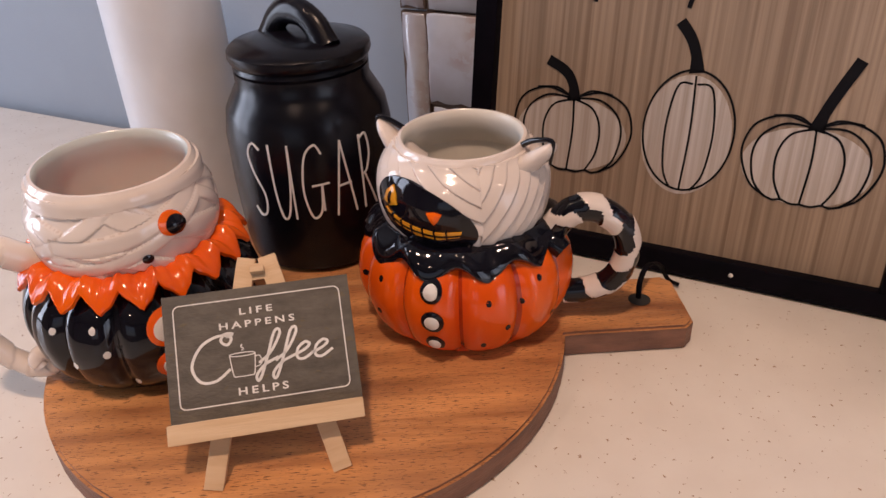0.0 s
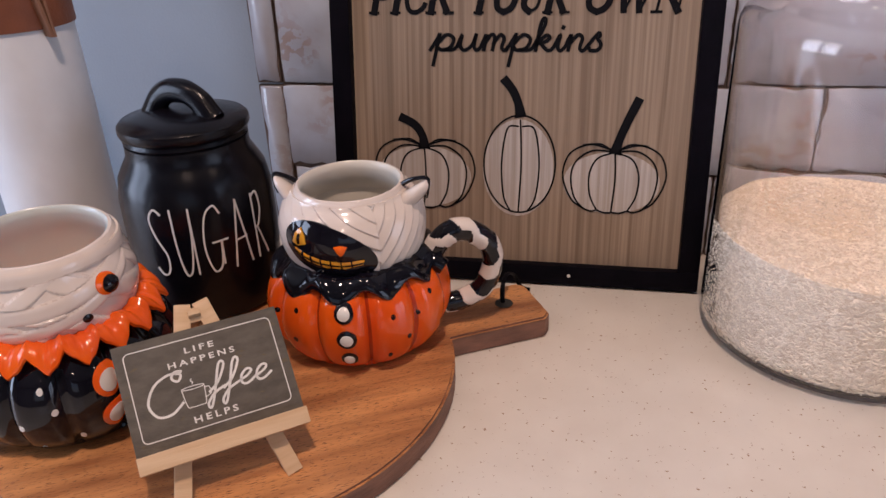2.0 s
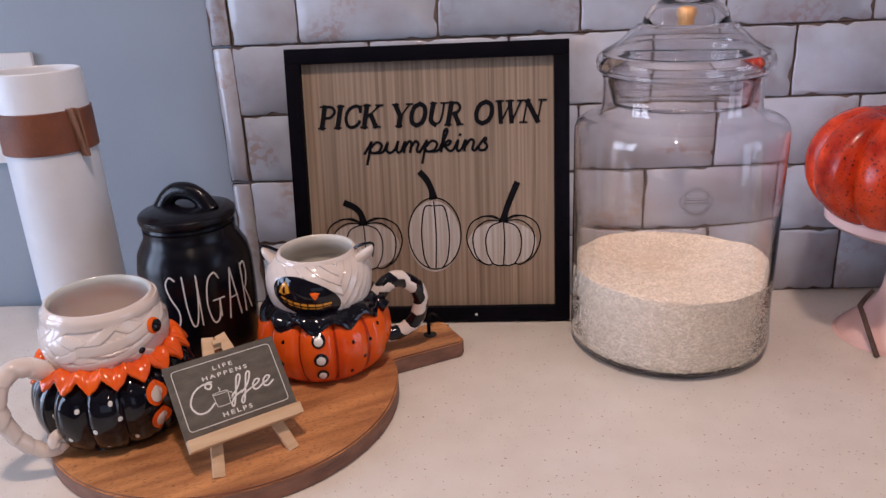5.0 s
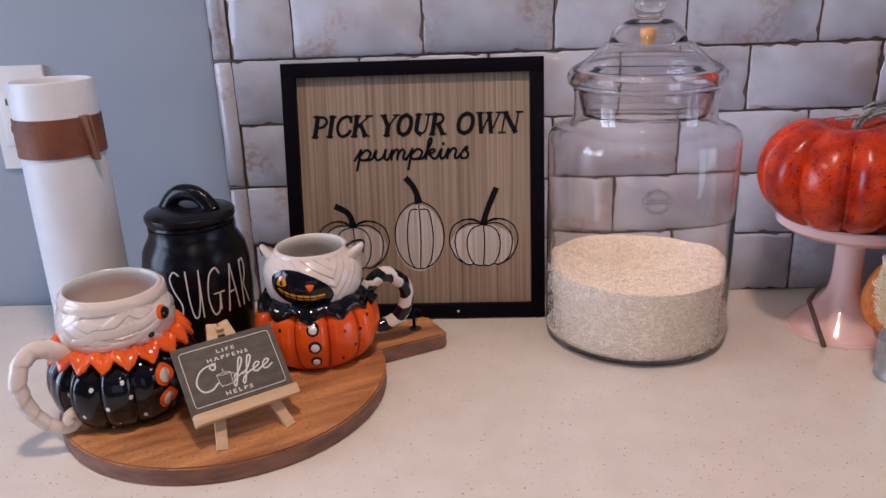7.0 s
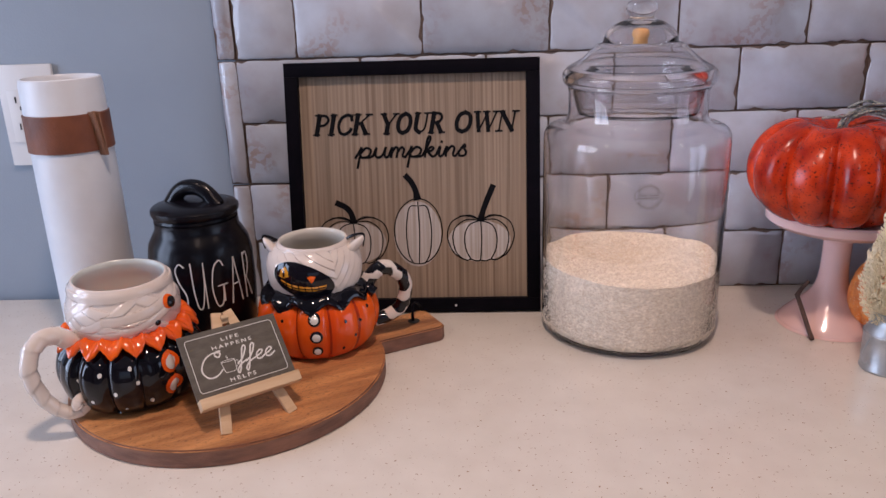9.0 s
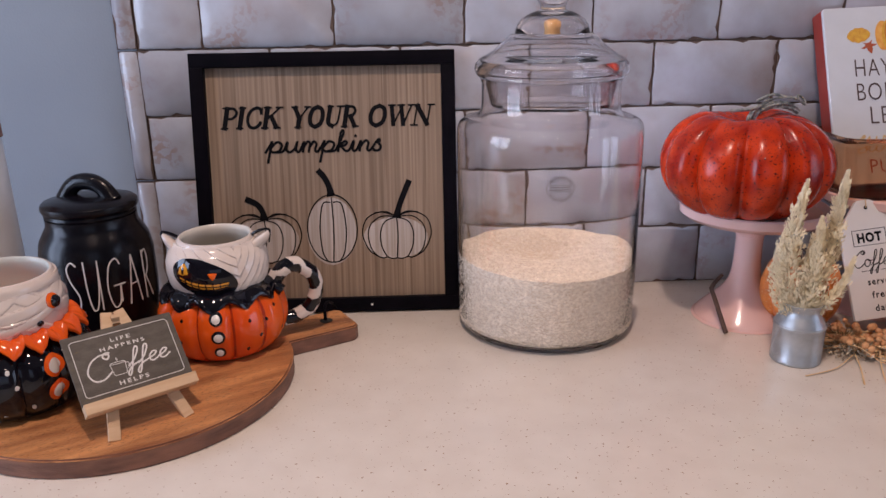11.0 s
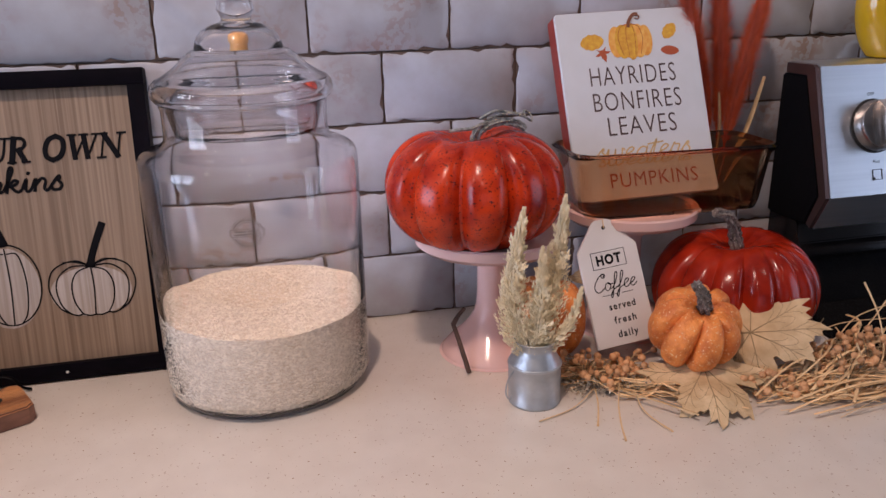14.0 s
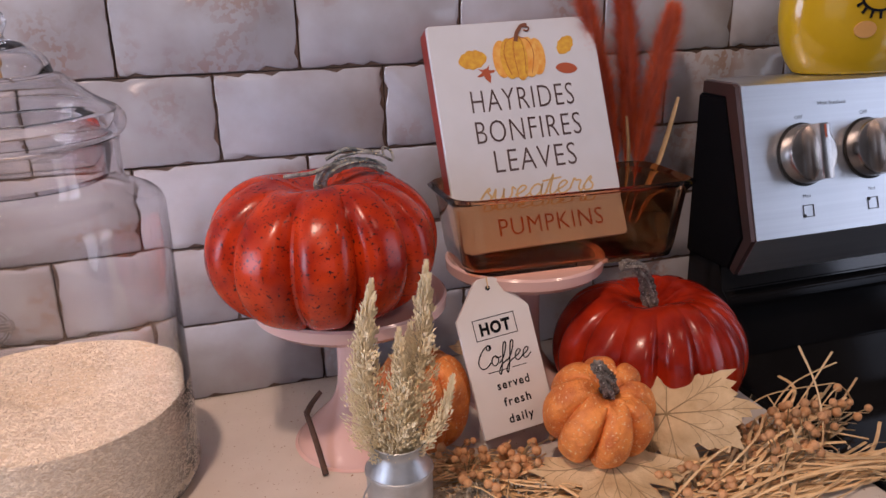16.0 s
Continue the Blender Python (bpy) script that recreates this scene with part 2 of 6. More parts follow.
def stroke(lines, width, place, bm=None, thick=0.0006, per=6):
    """Flat pen lines in (u, v), laid on a surface by place(u, v, lift)."""
    bm = bm or bmesh.new()
    for line in lines:
        p = smooth_line([(u, v, 0) for u, v in line], per) if len(line) > 2 else [Vector((u, v, 0)) for u, v in line]
        if len(line) == 2:
            p = [p[0].lerp(p[1], k / 4) for k in range(5)]
        L, R, LL, RR = [], [], [], []
        for i, q in enumerate(p):
            d = p[min(i + 1, len(p) - 1)] - p[max(i - 1, 0)]
            d = d.normalized() if d.length > 1e-9 else Vector((1, 0, 0))
            s = Vector((-d.y, d.x, 0)) * (width(i / (len(p) - 1)) if callable(width) else width) / 2
            e = d * (width if not callable(width) else 0.0) * (0.35 if i == len(p) - 1 else -0.35 if i == 0 else 0)
            for lst, sg, h in ((L, 1, thick), (R, -1, thick), (LL, 1, -0.0004), (RR, -1, -0.0004)):
                x = q + e + s * sg
                lst.append(bm.verts.new(place(x.x, x.y, h)))
        for i in range(len(p) - 1):
            bm.faces.new((L[i], L[i + 1], R[i + 1], R[i]))
            bm.faces.new((L[i], LL[i], LL[i + 1], L[i + 1]))
            bm.faces.new((R[i], R[i + 1], RR[i + 1], RR[i]))
        bm.faces.new((L[0], R[0], RR[0], LL[0]))
        bm.faces.new((L[-1], LL[-1], RR[-1], R[-1]))
    return bm


def patch(outline, place, lift=0.0006, rings=5, bm=None, dome=0.0):
    """A filled shape given by its outline in (u, v), star-shaped about its middle, laid on a surface."""
    bm = bm or bmesh.new()
    n = len(outline)
    cu, cv = sum(p[0] for p in outline) / n, sum(p[1] for p in outline) / n
    mid = bm.verts.new(place(cu, cv, lift + dome))
    last = None
    for k in range(1, rings + 1):
        f = k / rings
        ring = [bm.verts.new(place(cu + (u - cu) * f, cv + (v - cv) * f, lift + dome * (1 - f * f))) for u, v in outline]
        for i in range(n):
            if last:
                bm.faces.new((last[i], ring[i], ring[(i + 1) % n], last[(i + 1) % n]))
            else:
                bm.faces.new((mid, ring[i], ring[(i + 1) % n]))
        last = ring
    low = [bm.verts.new(place(u, v, -0.0008)) for u, v in outline]
    for i in range(n):
        bm.faces.new((last[i], low[i], low[(i + 1) % n], last[(i + 1) % n]))
    return bm


def oval(u, v, ru, rv, n=20, turn=0.0):
    c, s = math.cos(turn), math.sin(turn)
    return [(u + ru * math.cos(a) * c - rv * math.sin(a) * s, v + ru * math.cos(a) * s + rv * math.sin(a) * c)
            for a in (2 * math.pi * k / n for k in range(n))]


def letters(text, place, width, base=0.0, left=0.0, height=None, weight=0.0, shear=0.0, space=1.0, bm=None, lift=0.0006):
    """Printed words in the built-in font, scaled to a width and a capital height, laid on a surface."""
    bm = bm or bmesh.new()
    cu = bpy.data.curves.new("words", "FONT")
    cu.body, cu.offset, cu.shear, cu.space_character, cu.resolution_u = text, weight, shear, space, 3
    ob = bpy.data.objects.new("words", cu)
    scene.collection.objects.link(ob)
    me = bpy.data.meshes.new_from_object(ob.evaluated_get(bpy.context.evaluated_depsgraph_get()))
    bpy.data.objects.remove(ob)
    tmp = bmesh.new()
    tmp.from_mesh(me)
    bpy.data.meshes.remove(me)
    if width > 0.02:
        bmesh.ops.triangulate(tmp, faces=tmp.faces)
    xs, ys = [v.co.x for v in tmp.verts], [v.co.y for v in tmp.verts]
    k = width / (max(xs) - min(xs))
    ky = height / 0.69 if height else k
    at = {v: bm.verts.new(place(left + (v.co.x - min(xs)) * k, base + v.co.y * ky, lift)) for v in tmp.verts}
    for f in tmp.faces:
        try:
            bm.faces.new([at[v] for v in f.verts])
        except ValueError:
            pass
    tmp.free()
    return bm


# ---- structure ----
ROOM = dict(x0=-2.0, x1=3.0, y0=-3.5, floor=-0.92, top=1.5)


def structure(name, bm, material, label, category="wall"):
    return tagged(part(name, bm, material), label, category, kind="structure")


structure("wall_north", box((5.24, 0.12, 2.42), (0.5, 0.072, 0.29)), M_WALL, "grey-blue painted kitchen wall behind the counter")
structure("floor", box((5.24, 3.74, 0.1), (0.5, -1.75, -0.97)), M_FLOOR, "brown wooden floor of the kitchen", "floor")
structure("ceiling", box((5.24, 3.74, 0.1), (0.5, -1.75, 1.55)), M_CEIL, "plain white kitchen ceiling", "ceiling")


def wall_with_opening(name, along, fixed, lo, hi, o0, o1, z0, z1, label):
    """A wall 0.12 thick with one opening; along 'x' or 'y'."""
    bm = bmesh.new()
    zlo, zhi = ROOM["floor"], ROOM["top"]
    for a0, a1, b0, b1 in ((lo, o0, zlo, zhi), (o1, hi, zlo, zhi), (o0, o1, zlo, z0), (o0, o1, z1, zhi)):
        if a1 - a0 > 0.001 and b1 - b0 > 0.001:
            mid, size = ((a0 + a1) / 2, (b0 + b1) / 2), (a1 - a0, b1 - b0)
            if along == "x":
                box((size[0], 0.12, size[1]), (mid[0], fixed, mid[1]), bm=bm)
            else:
                box((0.12, size[0], size[1]), (fixed, mid[0], mid[1]), bm=bm)
    structure(name, bm, M_ROOM, label)


wall_with_opening("wall_south", "x", -3.56, -2.0, 3.0, -0.25, 1.45, -0.1, 1.1, "pale painted wall with a wide window")
wall_with_opening("wall_east", "y", 3.06, -3.5, 0.01, -2.1, -0.7, -0.9, 1.25, "pale painted wall with glazed doors")
wall_with_opening("wall_west", "y", -2.06, -3.5, 0.01, -1.6, -0.3, -0.1, 1.2, "pale painted wall with a window")

# tiles: grid fitted to the wall
PITCH, ROW, TILE_L = 0.155, 0.0785, -0.1185
structure("tile_bed", box((1.98, 0.012, 0.63), (0.868, 0.0061, 0.3155)), M_GROUT, "brown grout bed between the white wall tiles", "tiled wall")
TILE_BED = bpy.data.objects["tile_bed"]


def tile_mesh(w, h, seed):
    """One hand-made tile: a dark clay body and an uneven chipped glaze on top of it."""
    rnd = random.Random(seed)
    bm = bmesh.new()
    box((w, 0.006, h), (0, -0.003, 0), bm=bm)
    for f in bm.faces:
        f.material_index = 1

    def edge(m, size):
        out, chip = [], 0.0
        for _ in range(m):
            chip = rnd.uniform(0.0015, 0.0036) if rnd.random() < 0.10 else chip * 0.35
            out.append(0.0002 + rnd.random() ** 3 * 0.0010 + chip)
        return out
    nx, nz, pts = max(4, int(w / 0.007)), 11, []
    for sx, sz, m, along in ((-1, -1, nx, "x"), (1, -1, nz, "z"), (1, 1, nx, "x"), (-1, 1, nz, "z")):
        for k, d in enumerate(edge(m, 0)):
            f = k / m
            if k == 0:
                pts.append((sx * (w / 2 - 0.0013), sz * (h / 2 - 0.0013)))
            elif along == "x":
                pts.append((sx * (w / 2) - sx * f * w, sz * (h / 2 - d)))
            else:
                pts.append((sx * (w / 2 - d), sz * h / 2 - sz * f * h))
    pts = [pts[i] for i in range(len(pts))]
    base = [bm.verts.new((x, -0.006, z)) for x, z in pts]
    mids = [bm.verts.new((x * (1 - 0.0006 / max(abs(x), 0.01)), -0.0068, z * (1 - 0.0006 / max(abs(z), 0.01)))) for x, z in pts]
    tops = [bm.verts.new((x * (1 - 0.0013 / max(abs(x), 0.02)), -0.0074, z * (1 - 0.0013 / max(abs(z), 0.02)))) for x, z in pts]
    n = len(pts)
    for A, B in ((base, mids), (mids, tops)):
        for i in range(n):
            bm.faces.new((A[i], A[(i + 1) % n], B[(i + 1) % n], B[i]))
    bm.faces.new(tops)
    me = bpy.data.meshes.new("tile")
    bmesh.ops.recalc_face_normals(bm, faces=bm.faces)
    for f in bm.faces:
        f.smooth = f.material_index == 0
    bm.to_mesh(me)
    bm.free()
    me.materials.append(M_GLAZE)
    me.materials.append(M_CLAY)
    return me


def lay_tiles():
    rnd = random.Random(4)
    full = [tile_mesh(0.1538, 0.0773, s) for s in range(9)]
    half = [tile_mesh(0.0746, 0.0773, 40 + s) for s in range(3)]
    for row in range(8):
        z = (row + 0.5) * ROW
        start = -0.0425 if row % 2 == 0 else -0.12
        x = start - PITCH
        while x < 1.84:
            mid, me = x + PITCH / 2, rnd.choice(full)
            if x < TILE_L - 0.02:
                mid, me = (TILE_L + start) / 2 + 0.0005, rnd.choice(half)
                if start < TILE_L + 0.01:
                    x += PITCH
                    continue
            ob = new("tile", me)
            ob.parent = TILE_BED
            ob.matrix_world = pose(mid, -0.0005 - rnd.random() * 0.0012, z, rnd.uniform(-0.35, 0.35), 180 * rnd.randint(0, 1) + rnd.uniform(-0.2, 0.2),
                                   rnd.uniform(-0.3, 0.3))
            x += PITCH
    trims = [tile_mesh(0.0225, 0.1545, 60 + s) for s in range(3)]
    for k in range(4):
        ob = new("trim_tile", trims[k % 3])
        ob.parent = TILE_BED
        ob.matrix_world = pose(-0.1305, -0.002, (2 * k + 1) * ROW, 0, 180 * (k % 2), 0)


# counter, with the base units under it
structure("countertop", box((2.957, 0.66, 0.035), (-0.521, -0.33, -0.0175), 0.003), M_QUARTZ, "cream speckled quartz kitchen countertop", "counter")


def base_unit(x, w):
    unit = thing("base_cabinet", "white painted kitchen base cabinet under the countertop", "cabinet", pose(x, -0.3, -0.9), "base cabinets")
    part("body", box((w - 0.004, 0.56, 0.862), (0, 0, 0.431)), M_ROOM, unit)
    part("door", box((w - 0.008, 0.02, 0.74), (0, -0.292, 0.475), 0.002), M_ROOM, unit)


for k in range(5):
    base_unit(-1.705 + k * 0.591, 0.591)


# ---- counter things: serving board, sign, jars ----
BOARD_AT, BOARD_T = Vector((-0.0895, -0.2452, 0)), 0.018


def serving_board():
    """A round board with a handle; local x runs along the handle."""
    bm = bmesh.new()
    r, half, tip = 0.1605, 0.0285, 0.240
    a0 = math.asin(half / r)
    ring = [(r * math.cos(a), r * math.sin(a)) for a in (a0 + (2 * math.pi - 2 * a0) * k / 72 for k in range(73))]
    ring += [(r * math.cos(a0) + 0.01, -half + 0.0005), (tip - 0.006, -half), (tip, -half + 0.006), (tip, half - 0.006), (tip - 0.006, half),
             (r * math.cos(a0) + 0.01, half - 0.0005)]
    f = bm.faces.new([bm.verts.new((x, y, 0.0)) for x, y in ring])
    out = bmesh.ops.extrude_face_region(bm, geom=[f])
    top = [v for v in out["geom"] if isinstance(v, bmesh.types.BMVert)]
    bmesh.ops.translate(bm, verts=top, vec=(0, 0, BOARD_T))
    rim = [e for e in bm.edges if all(v.co.z > 0.01 for v in e.verts) or all(v.co.z < 0.001 for v in e.verts)]
    bmesh.ops.bevel(bm, geom=rim, offset=0.0016, segments=2, affect="EDGES")
    bmesh.ops.recalc_face_normals(bm, faces=bm.faces)
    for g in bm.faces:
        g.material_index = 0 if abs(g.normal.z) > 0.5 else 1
    t = thing("serving_board", "round brown acacia serving board with a handle", "serving board",
              Matrix.Translation(BOARD_AT) @ pose(0, 0, 0, 0, 0, 28.5))
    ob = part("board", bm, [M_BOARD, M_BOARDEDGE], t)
    # hole in the handle, with a leather loop through it
    hole = part("hanging_hole", lathe([(0.0001, 0.0005), (0.0065, 0.0005), (0.0072, 0.0011), (0.0055, 0.0009), (0.0001, 0.0009)], 20), M_DARK, t)
    hole.location = (0.2125, 0.002, BOARD_T - 0.0004)
    part("leather_loop", tube([(0.2125, 0.004, 0.014), (0.213, 0.006, 0.03), (0.222, 0.020, 0.033), (0.236, 0.036, 0.022), (0.245, 0.042, 0.006),
                               (0.252, 0.038, 0.003)], 0.0019, 8, per=6, flat=0.6), M_BLACKFRAME, t, "dark leather hanging loop")


serving_board()

SIGN_W, SIGN_H = 0.3119, 0.3122
SIGN_M = Matrix.Translation((-0.0589, -0.0695, 0.0015)) @ pose(0, 0, 0, 0, 0, -1.1) @ pose(0, 0, 0, -9.9, 0, 0)


def framed_sign():
    t = thing("framed_sign", "square wooden sign in a black frame leaning on tiles", "sign", SIGN_M)
    fw, fd = 0.0165, 0.020
    for name, s, c in (("frame_rail", (SIGN_W, fd, fw), (SIGN_W / 2, fd / 2 - 0.006, fw / 2)),
                       ("frame_rail", (SIGN_W, fd, fw), (SIGN_W / 2, fd / 2 - 0.006, SIGN_H - fw / 2)),
                       ("frame_stile", (fw, fd, SIGN_H - 2 * fw), (fw / 2, fd / 2 - 0.006, SIGN_H / 2)),
                       ("frame_stile", (fw, fd, SIGN_H - 2 * fw), (SIGN_W - fw / 2, fd / 2 - 0.006, SIGN_H / 2))):
        part(name, box(s, c, 0.0009), M_BLACKFRAME, t)
    part("panel", box((SIGN_W - 2 * fw, 0.004, SIGN_H - 2 * fw), (SIGN_W / 2, 0.006, SIGN_H / 2)), M_PLANK, t, "wood-grain panel with vertical grain")
    panel_y = 0.004

    def on(u, v, lift):
        return (u, panel_y - lift, v)
    # pale pumpkin fills
    for u, v, ru, rv in ((0.0765, 0.0890, 0.0415, 0.0270), (0.1580, 0.0985, 0.0300, 0.0415), (0.2360, 0.0885, 0.0395, 0.0260)):
        part("pumpkin_print", patch(oval(u, v, ru, rv, 36), on, 0.0003), M_WHITEWASH, t)
    W = 0.0014

    def ribs(u, v, ru, rv, shares, squash):
        out = []
        for f in shares:
            if abs(f) < 0.02:
                out.append([(u, v + rv * 0.9), (u + 0.0015, v), (u, v - rv)])
            else:
                out.append([(u + f * 0.12 * ru, v + rv * 0.78), (u + f * ru * 0.72, v + rv * squash), (u + f * ru, v + rv * 0.05),
                            (u + f * ru * 0.86, v - rv * 0.66), (u + f * ru * 0.45, v - rv * 0.98)])
        return out
    tall = ribs(0.1592, 0.1018, 0.0302, 0.0415, (-0.50, 0, 0.55), 0.72)
    tall.append(oval(0.1592, 0.1018, 0.0302, 0.0415, 24) + [(0.1894, 0.1018)])
    for line in tall:
        part("outline_line", stroke([line], W, on), M_INK, t)
    for u, dip, foot, ru in ((0.0770, 0.1150, 0.0615, 0.0440), (0.2378, 0.1150, 0.0636, 0.0419)):
        high = dip - foot
        lines = [[(u, dip), (u + 0.0012, foot + high * 0.55), (u - 0.0006, foot)]]
        for sg in (-1, 1):
            for shape in (((0.08, 1.03), (0.48, 1.11), (0.86, 0.97), (1.0, 0.68), (0.95, 0.42), (0.78, 0.17), (0.55, 0.05)),
                          ((0.06, 1.0), (0.44, 1.01), (0.74, 0.84), (0.84, 0.58), (0.76, 0.24), (0.58, 0.06)),
                          ((0.05, 0.98), (0.34, 0.88), (0.48, 0.62), (0.45, 0.28), (0.30, 0.03)),
                          ((0.10, 1.04), (0.30, 1.12), (0.62, 1.10))):
                lines.append([(u + sg * a * ru, foot + c * high) for a, c in shape])
            lines.append([(u + sg * 0.57 * ru, foot + 0.05 * high), (u + sg * 0.42 * ru, foot + 0.01 * high), (u + sg * 0.30 * ru, foot + 0.03 * high),
                          (u + sg * 0.15 * ru, foot - 0.01 * high), (u, foot)])
        for line in lines:
            part("outline_line", stroke([line], W, on), M_INK, t)
    for line in ([(0.1592, 0.1415), (0.157, 0.153), (0.152, 0.164), (0.1440, 0.1735)], [(0.0770, 0.1130), (0.0755, 0.1240), (0.0690, 0.1335), (0.0555, 0.1403)],
                 [(0.2378, 0.1130), (0.2405, 0.125), (0.247, 0.142), (0.2545, 0.1590)]):
        part("stem_print", stroke([line], lambda f: 0.0105 - 0.0125 * min(f, 0.3) + 0.0005 * f, on), M_INK, t)
    for word, u0, u1 in (("PICK", 0.0307, 0.1058), ("YOUR", 0.1130, 0.1985), ("OWN", 0.2047, 0.2870)):
        part("printed_word", serif_word(word, on, u0, u1, 0.2250, 0.0238), M_INK, t)
    part("script_word", script("pumpkins", on, 0.0850, 0.1955, 0.0128, 0.137, 0.0030), M_INK, t)
    knot = part("nail_head", lathe([(0.0001, 0.0), (0.0016, 0.0), (0.0012, 0.0006), (0.0001, 0.0008)], 12), M_CHALKWHITE, t)
    knot.matrix_local = pose(0.205, -0.0061, 0.008, 90, 0, 0)


# pen lines of a joined-up hand: each letter in a box one x-height tall, then its advance
HAND = {
    "p": ([[(-0.1, 0.0), (0.15, 0.75), (0.22, 1.0), (0.16, 0.1), (0.1, -0.95)], [(0.2, 0.45), (0.5, 0.95), (0.82, 0.7), (0.7, 0.15), (0.35, 0.02), (0.2, 0.2)], [(0.5, 0.02), (0.85, 0.05), (1.05, 0.3)]], 1.0),
    "u": ([[(0.0, 0.25), (0.15, 0.95), (0.12, 0.3), (0.32, 0.0), (0.6, 0.3), (0.72, 0.95)], [(0.72, 0.95), (0.7, 0.25), (0.85, 0.0), (1.02, 0.3)]], 1.0),
    "m": ([[(0.0, 0.35), (0.14, 0.95), (0.12, 0.02)], [(0.13, 0.4), (0.34, 0.95), (0.5, 0.75), (0.47, 0.02)], [(0.48, 0.4), (0.7, 0.95), (0.88, 0.72), (0.84, 0.2), (0.96, 0.0), (1.14, 0.3)]], 1.12),
    "k": ([[(0.0, 0.3), (0.3, 1.5), (0.27, 1.95), (0.14, 1.6), (0.1, 0.0)], [(0.1, 0.35), (0.4, 0.9), (0.58, 0.8), (0.45, 0.55), (0.18, 0.45)], [(0.25, 0.48), (0.5, 0.08), (0.68, 0.02), (0.84, 0.3)]], 0.82),
    "i": ([[(0.0, 0.3), (0.16, 0.95), (0.14, 0.2), (0.28, 0.0), (0.46, 0.3)], [(0.22, 1.36), (0.24, 1.44)]], 0.45),
    "n": ([[(0.0, 0.35), (0.14, 0.95), (0.12, 0.02)], [(0.13, 0.4), (0.4, 0.95), (0.6, 0.75), (0.56, 0.2), (0.7, 0.0), (0.88, 0.35)]], 0.88),
    "s": ([[(-0.02, 0.3), (0.3, 1.05), (0.38, 0.9), (0.3, 0.75), (0.48, 0.4), (0.4, 0.05), (0.12, 0.02), (0.05, 0.16)]], 0.55),
    "o": ([[(0.3, 0.95), (0.05, 0.75), (0.05, 0.25), (0.3, 0.0), (0.55, 0.25), (0.55, 0.7), (0.3, 0.95), (0.45, 0.72), (0.8, 0.75)]], 0.72),
    "f": ([[(-0.05, 0.15), (0.3, 0.7), (0.52, 1.7), (0.42, 2.05), (0.28, 1.75), (0.2, 0.4), (0.1, -0.7), (0.0, -0.95), (-0.08, -0.6), (0.15, -0.05), (0.6, 0.3)]], 0.62),
    "e": ([[(0.0, 0.3), (0.35, 0.55), (0.5, 0.85), (0.3, 1.0), (0.08, 0.65), (0.12, 0.12), (0.38, 0.0), (0.72, 0.35)]], 0.68),
    "w": ([[(0.0, 0.3), (0.12, 0.95), (0.14, 0.25), (0.32, 0.0), (0.5, 0.35), (0.54, 0.9)], [(0.54, 0.9), (0.56, 0.25), (0.74, 0.0), (0.95, 0.4), (0.95, 0.95), (1.1, 0.8)]], 1.15),
    "a": ([[(0.6, 0.8), (0.35, 0.97), (0.08, 0.6), (0.1, 0.15), (0.32, 0.0), (0.58, 0.4), (0.64, 0.95)], [(0.64, 0.95), (0.6, 0.2), (0.72, 0.0), (0.92, 0.3)]], 0.86),
    "t": ([[(0.0, 0.3), (0.3, 1.6), (0.2, 0.3), (0.34, 0.0), (0.6, 0.3)], [(-0.2, 1.15), (0.7, 1.3)]], 0.56),
    "r": ([[(0.0, 0.3), (0.18, 1.05), (0.28, 0.9), (0.52, 0.86), (0.46, 0.3), (0.58, 0.0), (0.76, 0.3)]], 0.7),
    "C": ([[(0.95, 1.75), (1.05, 2.0), (0.8, 2.1), (0.72, 1.8), (0.95, 1.6), (1.1, 1.85), (0.75, 2.05), (0.3, 1.55), (0.05, 0.7), (0.3, 0.05), (0.7, 0.0), (1.1, 0.4)]], 1.15),
}


def script(word, place, left, base, xh, width, pen, slant=0.14, bm=None):
    bm = bm or bmesh.new()
    total = sum(HAND[c][1] for c in word)
    k, x = width / total, 0.0
    for c in word:
        lines, adv = HAND[c]
        stroke([[(left + (x + u) * k + v * xh * slant, base + v * xh) for u, v in line] for line in lines], pen, place, bm)
        x += adv
    return bm


